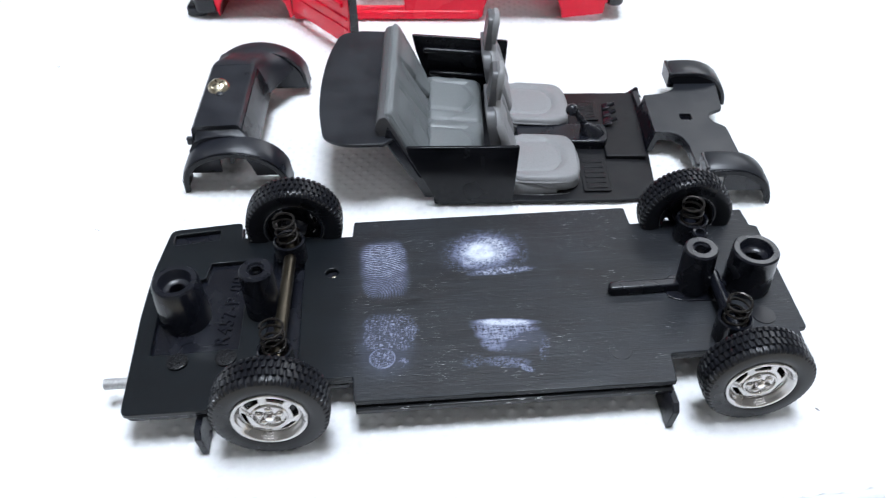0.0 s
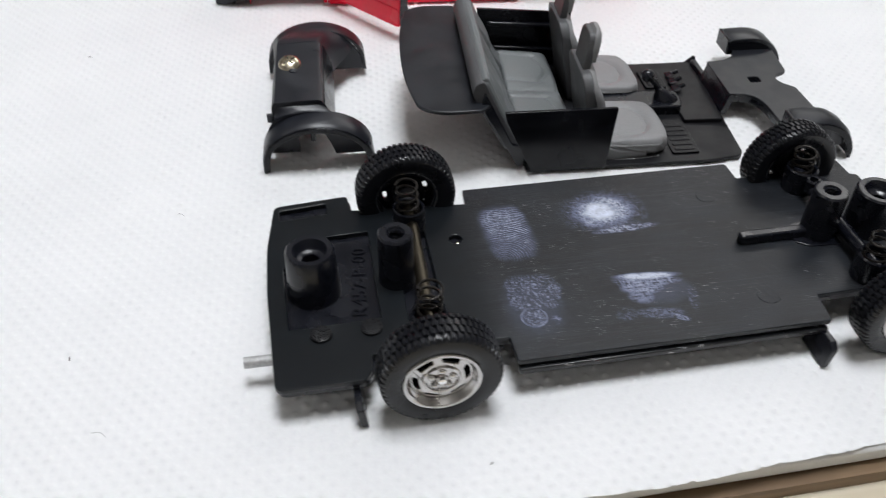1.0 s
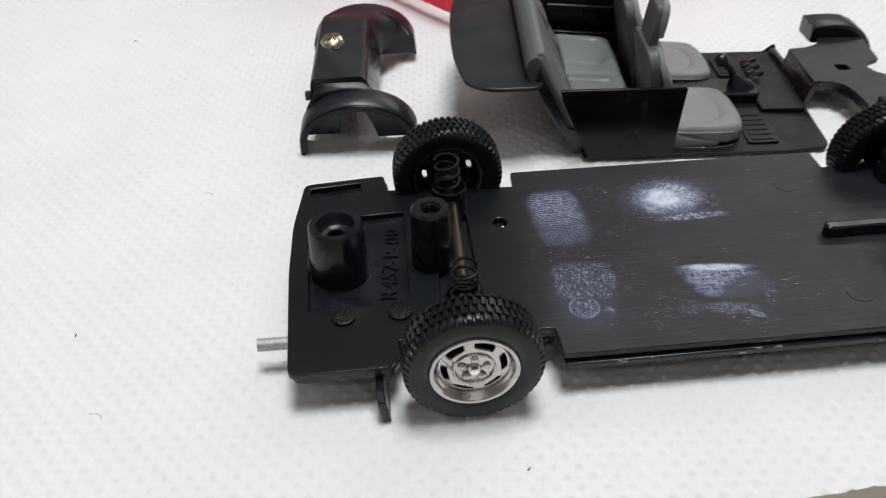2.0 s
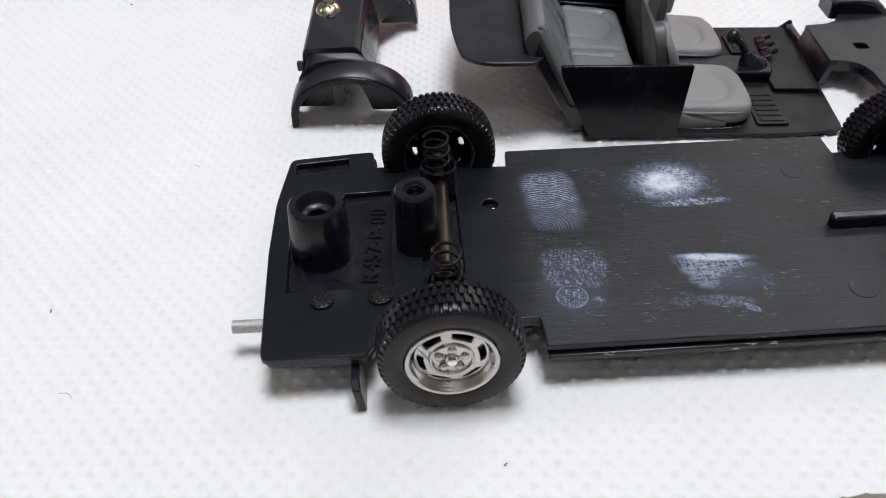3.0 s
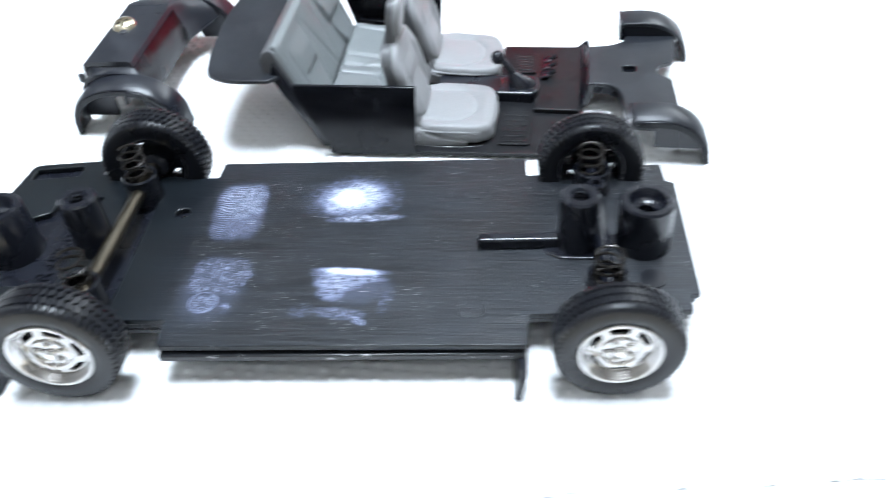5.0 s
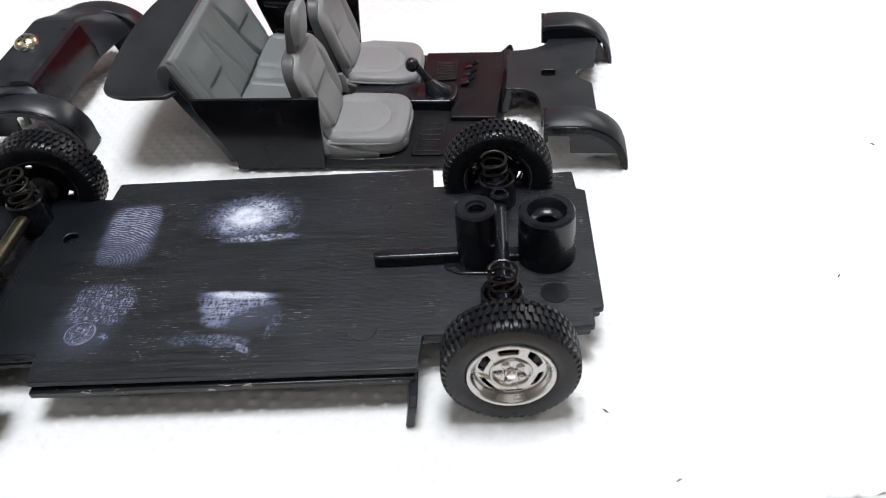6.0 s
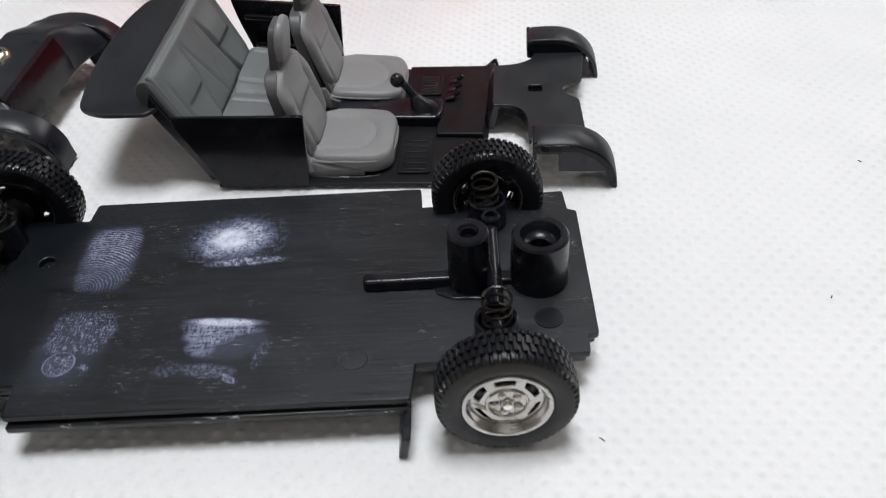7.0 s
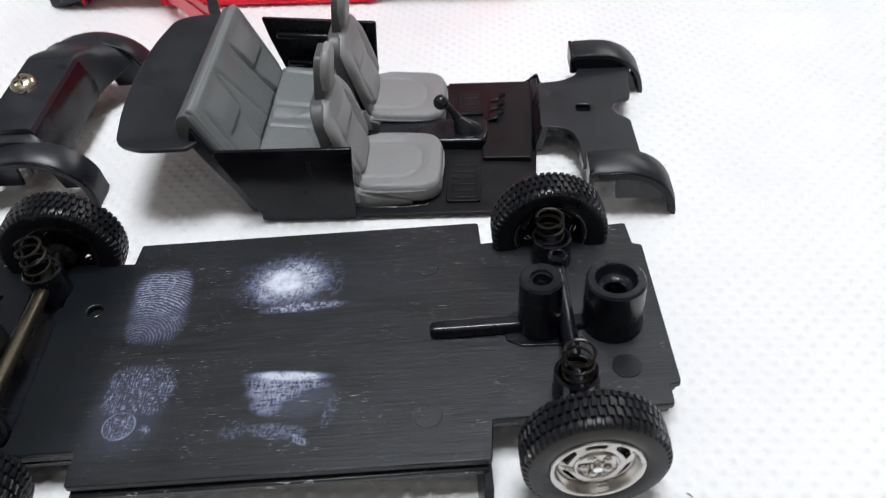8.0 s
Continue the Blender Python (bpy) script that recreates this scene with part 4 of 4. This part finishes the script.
    shell_outline = corners([(-7.9, 0.6), (7.9, 0.6), (8.2, 9.0), (7.7, 17.4), (5.6, 19.4), (-5.6, 19.4), (-7.7, 17.4), (-8.2, 9.0)], [0.5, 0.5, 3, 2.2, 1.2, 1.2, 2.2, 3])
    bm = sheet(shell_outline, [], 0.0, 2.4, to=lambda c: Vector((7.0 - 0.19 * c.y + c.z, c.x, c.y + 0.9)))
    part("back_shell", bm, DARKGREY, seat, "dark grey unpainted seat back", 0.35, 3)

    def back_top(a, b):
        inner = 4.0 + 1.3 * ease(a / 8)
        z = 0.12 - 0.34 * dip(abs(b) - inner, 0.45) * ease((a - 1.5) / 2)
        inside = ease((inner - abs(b)) / 0.8)
        z += inside * (0.35 * ease((a - 2.5) / 4) * ease((8.2 - a) / 0.8) + 0.38 * ease((a - 9.2) / 4.5))
        return z + 0.5 * ease((abs(b) - inner - 0.3) / 1.2) * ease((a - 2.0) / 4)

    part("back_cover", quilt(0.0, 16.2, -8.35, 8.35, 1.2, back_top, 3.6, 0.9, 48, 48), GREY, seat, "grey padded seat back", m=pose(0.0062, 0, 0.0205, 0, 72.7, 0))
    part("neck", loft([oval(4.9, 19.6, 1.8, 0.9, 0, 14), oval(5.2, 22.6, 1.6, 0.9, 0, 14)]), DARKGREY, seat)
    head = ((5.6, 21.4, 2.8, 0.7), (5.7, 22.0, 3.7, 0.9), (5.9, 24.4, 3.9, 1.0), (6.2, 26.5, 3.6, 1.0), (6.4, 27.7, 2.8, 0.85), (6.5, 28.4, 1.6, 0.5))
    part("headrest", loft([oval(cu + 0.45, cz, hw, ht, -0.2, 28, 4.0) for cu, cz, hw, ht in head]), GREY, seat)
    slab = corners([(-3.5, 19.4), (3.5, 19.4), (3.8, 24.0), (3.3, 26.8), (2.4, 27.8), (-2.4, 27.8), (-3.3, 26.8), (-3.8, 24.0)], [0.3, 0.3, 2, 0.8, 0.8, 0.8, 0.8, 2])
    bm = sheet(slab, [], 0.0, 1.7, to=lambda c: Vector((4.0 + 0.12 * (c.y - 20) + c.z, c.x, c.y)))
    part("headrest_shell", bm, DARKGREY, seat, "dark grey unpainted back of the headrest", 0.35, 3)


front_seat(-11.6)
front_seat(11.4)


def warp(owner, rise):
    """The thin moulding is a little twisted: its far rear corner stands off the paper."""
    bpy.context.view_layer.update()
    back = owner.matrix_world.inverted()
    for ob in owner.children_recursive:
        if ob.type != "MESH":
            continue
        m = back @ ob.matrix_world
        im = m.inverted()
        for v in ob.data.vertices:
            p = m @ v.co
            p.z += rise * 0.001 * ease((p.y * 1000 + 22.9) / 45) * ease((24 - p.x * 1000) / 42)
            v.co = im @ p


warp(tub, 2.6)

# ---- the rear wheel-arch moulding and its screw ----
arches = thing("wheel_arch_moulding", "glossy black plastic rear wheel-arch moulding lying on the paper", "car part", (-53.2, 67.2, 0), -3.4)
arches.matrix_world = pose(-0.0526, 0.0698, 0.0012, 2.4, 0, -3.4)
ARC = [(-12.1, 0.1), (-12.05, 1.6)] + [(-12.1 * math.cos(radians(a)), 1.8 + 9.9 * math.sin(radians(a)) ** 0.88) for a in range(8, 173, 8)] + [(12.0, 2.2), (12.3, 0.1)]
for side in (-1, 1):
    arch = holder("wheel_arch", arches)
    a, b = sorted((side * 17.2, side * 22.8))
    part("band", shell(ARC, a, b, 0.85, ys=[a, a + 1.2, b - 1.6, b], flare=lambda y: -0.7 if abs(y) > 22 else 0.0), SLEEK, arch, bevel=0.2)
    part("lip", shell([(x * 0.985, z - 0.75) if z > 1.7 else (x * 0.985, z + 0.02) for x, z in ARC], *sorted((side * 22.2, side * 23.1)), 1.25), GLOSS, arch, bevel=0.2)
    dome = [(-11.3 * math.cos(radians(t)), 1.6 + 9.5 * math.sin(radians(t))) for t in range(10, 171, 10)]
    wall = [(-11.4, 1.5)] + dome + [(11.4, 0.5), (3.7, 0.4), (2.7, 3.6), (1.4, 6.3), (-0.2, 7.0), (-2.6, 6.8), (-4.0, 5.4), (-4.1, 1.5)]
    part("inner_wall", upright(side * 17.6 - 0.4, 0.8, wall), SLEEK, arch, bevel=0.12)
    part("peg", tube([(-0.9, side * 18.6, 7.6), (-0.9, side * 18.6, 5.0)], 0.55, 10), BLACK, arch)
BRIDGE = [(-9.6, 4.0), (-9.2, 12.0), (-9.0, 13.0), (-8.4, 13.6), (0.9, 13.8), (1.6, 13.5), (2.0, 12.7), (3.6, 8.0), (3.8, 4.5)]
part("bridge", shell(BRIDGE, -16.4, 8.2, 1.0), SLEEK, arches, bevel=0.3, segments=3)
part("bridge_face", upright(-16.3, 24.4, [(2.25, 12.6), (3.85, 8.0), (4.05, 4.6), (3.85, 4.6), (3.6, 8.0), (2.0, 12.6)]), GLOSS, arches)


def spread(line, count):
    """Points evenly spaced along a bent line."""
    run = [0.0]
    for p, q in zip(line, line[1:]):
        run.append(run[-1] + math.hypot(q[0] - p[0], q[1] - p[1]))
    out, k = [], 0
    for i in range(count):
        d = run[-1] * i / (count - 1)
        while k < len(run) - 2 and run[k + 1] < d:
            k += 1
        f = (d - run[k]) / max(run[k + 1] - run[k], 1e-9)
        out.append((line[k][0] + (line[k + 1][0] - line[k][0]) * f, line[k][1] + (line[k + 1][1] - line[k][1]) * f))
    return out


BROW = [(-10.6, 6.0), (-10.3, 8.0), (-9.0, 10.2), (-6.6, 11.4), (-3.0, 11.9), (0.5, 11.8), (3.6, 11.2), (6.2, 10.0), (8.2, 8.2), (9.2, 6.4)]
for side, y0, y1 in ((-1, 15.6, 18.0), (1, 8.1, 18.2)):
    sections = []
    for i in range(9):
        t = i / 8
        w = t * t * (3 - 2 * t)
        outer = [(p[0] + (q[0] - p[0]) * w, p[1] + (q[1] - p[1]) * w + (0.06 if side > 0 else -0.9 * (1 - w))) for p, q in zip(spread(BRIDGE, 34), spread(BROW, 34))]
        inner = [(x * 0.93 - 0.25, z - 0.75) for x, z in reversed(outer)]
        sections.append([(x, side * (y0 + (y1 - y0) * t), z) for x, z in outer + inner])
    part("flare", loft(sections), SLEEK, arches, "flared joint between bridge and arch")
part("stop_bump", lathe([(1.0, 13.5), (0.9, 13.9), (0.5, 14.1), (0, 14.15)], 16, at=(-4.6, -4.0, 0)), SLEEK, arches)
for x in (-9.6, 2.6):
    part("ear", box(x - 0.7, x + 0.7, -17.9, -16.9, 9.5, 11.5), SLEEK, arches, bevel=0.3)

screw = thing("screw", "small round-headed nickel-plated cross-head screw", "screw", (-58.0, 68.2, -0.3))
bm = lathe([(0, 9.0), (0.9, 9.4), (1.0, 14.3), (2.5, 14.5), (2.68, 14.9), (2.6, 15.5), (2.2, 16.1), (1.5, 16.5), (0.8, 16.65), (0, 16.7)], 32)
tip = pose(0, 0, 0.0145, 17, 0, 0) @ pose(0, 0, -0.0145)
part("head", bm, NICKEL, screw, m=tip)
bm = box(-1.35, 1.35, -0.19, 0.19, 15.9, 16.68)
box(-0.19, 0.19, -1.35, 1.35, 15.9, 16.68, bm)
part("cross_slot", bm, AXLE, screw, "dark cross slot", m=tip @ pose(0, 0, 0, 0, 0, 30))

# ---- the red body shell ----
shellcar = thing("toy_car", "glossy red model car shell with one door open", "toy car", (-8.7, 147.8, 0), -6.0)
BELT, ROOF = 24.0, 41.0


def arch_cut(cx, r, floor_z=1.0, flat_top=0.0):
    return [(cx - r * math.cos(radians(a)), floor_z + (r - flat_top) * math.sin(radians(a))) for a in range(0, 181, 12)]


FRONT = [(-58.0, 3.0)] + arch_cut(-47.0, 10.6) + [(-35.4, 1.0), (-35.2, BELT), (-58.6, BELT - 2), (-59.4, 12.0)]
REAR = [(-1.6, 1.0), (21.4, 1.0)] + arch_cut(33.4, 11.8) + [(46.0, 1.0), (57.4, 2.4), (58.6, 12.0), (58.4, BELT), (-1.6, BELT)]
for y, doorway in ((-23.0, True), (21.8, False)):
    part("front_wing", upright(y, 1.2, FRONT), RED, shellcar, bevel=0.35)
    part("rear_wing", upright(y, 1.2, REAR), RED, shellcar, bevel=0.35)
    part("door_sill", box(-35.2, -1.6, y, y + 1.2, 1.0, 4.6), RED, shellcar, bevel=0.2)
    if not doorway:
        part("closed_door", box(-35.0, -1.8, y, y + 1.2, 4.8, BELT), RED, shellcar, bevel=0.35)
part("nose", box(-59.6, -58.4, -21.9, 21.9, 6.5, BELT - 2), RED, shellcar, bevel=0.4)
part("tail", box(57.4, 58.6, -21.9, 21.9, 5.0, BELT), RED, shellcar, bevel=0.4)
part("bonnet", sheet(rounded(-58.8, -26.0, -22.6, 22.6, 1.5), [], BELT - 2.0, BELT - 0.8), RED, shellcar, bevel=0.4)
part("roof", sheet(rounded(-18.0, 56.0, -19.0, 19.0, 3.0), [], ROOF, ROOF + 1.2), RED, shellcar, bevel=0.5)
for y in (-1, 1):
    for x0, x1 in ((-26.5, -17.0), (2.0, 3.0), (28.0, 28.5), (57.2, 55.0)):
        part("pillar", loft([[(x0 - 1.4, y * 22.4 - 0.6, BELT - 0.3), (x0 + 1.4, y * 22.4 - 0.6, BELT - 0.3), (x0 + 1.4, y * 22.4 + 0.6, BELT - 0.3), (x0 - 1.4, y * 22.4 + 0.6, BELT - 0.3)],
                             [(x1 - 1.2, y * 18.6 - 0.6, ROOF + 0.2), (x1 + 1.2, y * 18.6 - 0.6, ROOF + 0.2), (x1 + 1.2, y * 18.6 + 0.6, ROOF + 0.2), (x1 - 1.2, y * 18.6 + 0.6, ROOF + 0.2)]]), RED, shellcar)
    a, b = sorted((y * 20.6, y * 23.5))
    part("sill", box(-34.8, 21.0, a, b, 0.6, 3.4), RED, shellcar, bevel=0.7, segments=3)
for x0, x1, n_ in ((-65.6, -57.6, "front_bumper"), (58.0, 63.4, "rear_bumper")):
    z0, z1 = (2.0, 7.2) if x0 < 0 else (4.4, 9.0)
    part(n_, sheet(rounded(x0, x1, -22.6, 22.6, 2.6), [], z0, z1), BLACK, shellcar, "black plastic bumper", 0.8, 3)
part("corner_guard", box(-68.0, -62.0, -21.4, -14.0, 0.5, 3.8), BLACK, shellcar, bevel=0.8, segments=3)
for y in (-19.0, 12.4):
    part("headlight", box(-60.3, -59.3, y, y + 6.6, 9.5, 16.0), LAMPGLASS, shellcar, "clear headlight", 0.4)
part("side_lamp", box(-64.8, -59.0, -22.9, -19.8, 7.3, 10.2), LAMPGLASS, shellcar, "clear corner lamp", 0.5)
part("arch_liner", shell([(-47.0 - 11.0 * math.cos(radians(a)), 1.2 + 10.9 * math.sin(radians(a))) for a in range(0, 181, 15)], -21.6, -12.0, 0.6), REDMATT, shellcar)
part("arch_liner", shell([(33.4 - 12.1 * math.cos(radians(a)), 1.2 + 12.0 * math.sin(radians(a))) for a in range(0, 181, 15)], -21.6, -12.0, 0.6), REDMATT, shellcar)

door = holder("door", shellcar, (-34.6, -23.4, 0), rz=-48, label="red door standing wide open")
part("door_skin", upright(-0.6, 1.2, corners([(0.2, 3.8), (29.6, 3.8), (30.6, 12.0), (30.6, BELT - 1), (0.2, BELT - 1)], 0.8)), RED, door, bevel=0.3)
part("inner_card", upright(0.65, 1.0, corners([(1.6, 5.2), (28.8, 5.2), (29.4, 12.0), (29.4, BELT - 2), (1.6, BELT - 2)], 0.8)), RED, door, bevel=0.3)
part("edge", box(30.0, 30.8, -0.4, 2.2, 4.8, BELT - 1.5), BLACK, door, "black door edge", 0.2)
part("rub_strip", tube([(1.5, -0.7, 12.2), (29.6, -0.7, 12.2)], 0.35, 8), RED, door)
part("rub_strip", tube([(1.5, -0.7, 9.0), (29.4, -0.7, 9.0)], 0.25, 8), RED, door)
part("door_handle", box(21.5, 28.0, -1.4, -0.5, 15.0, 16.6), RED, door, bevel=0.4)
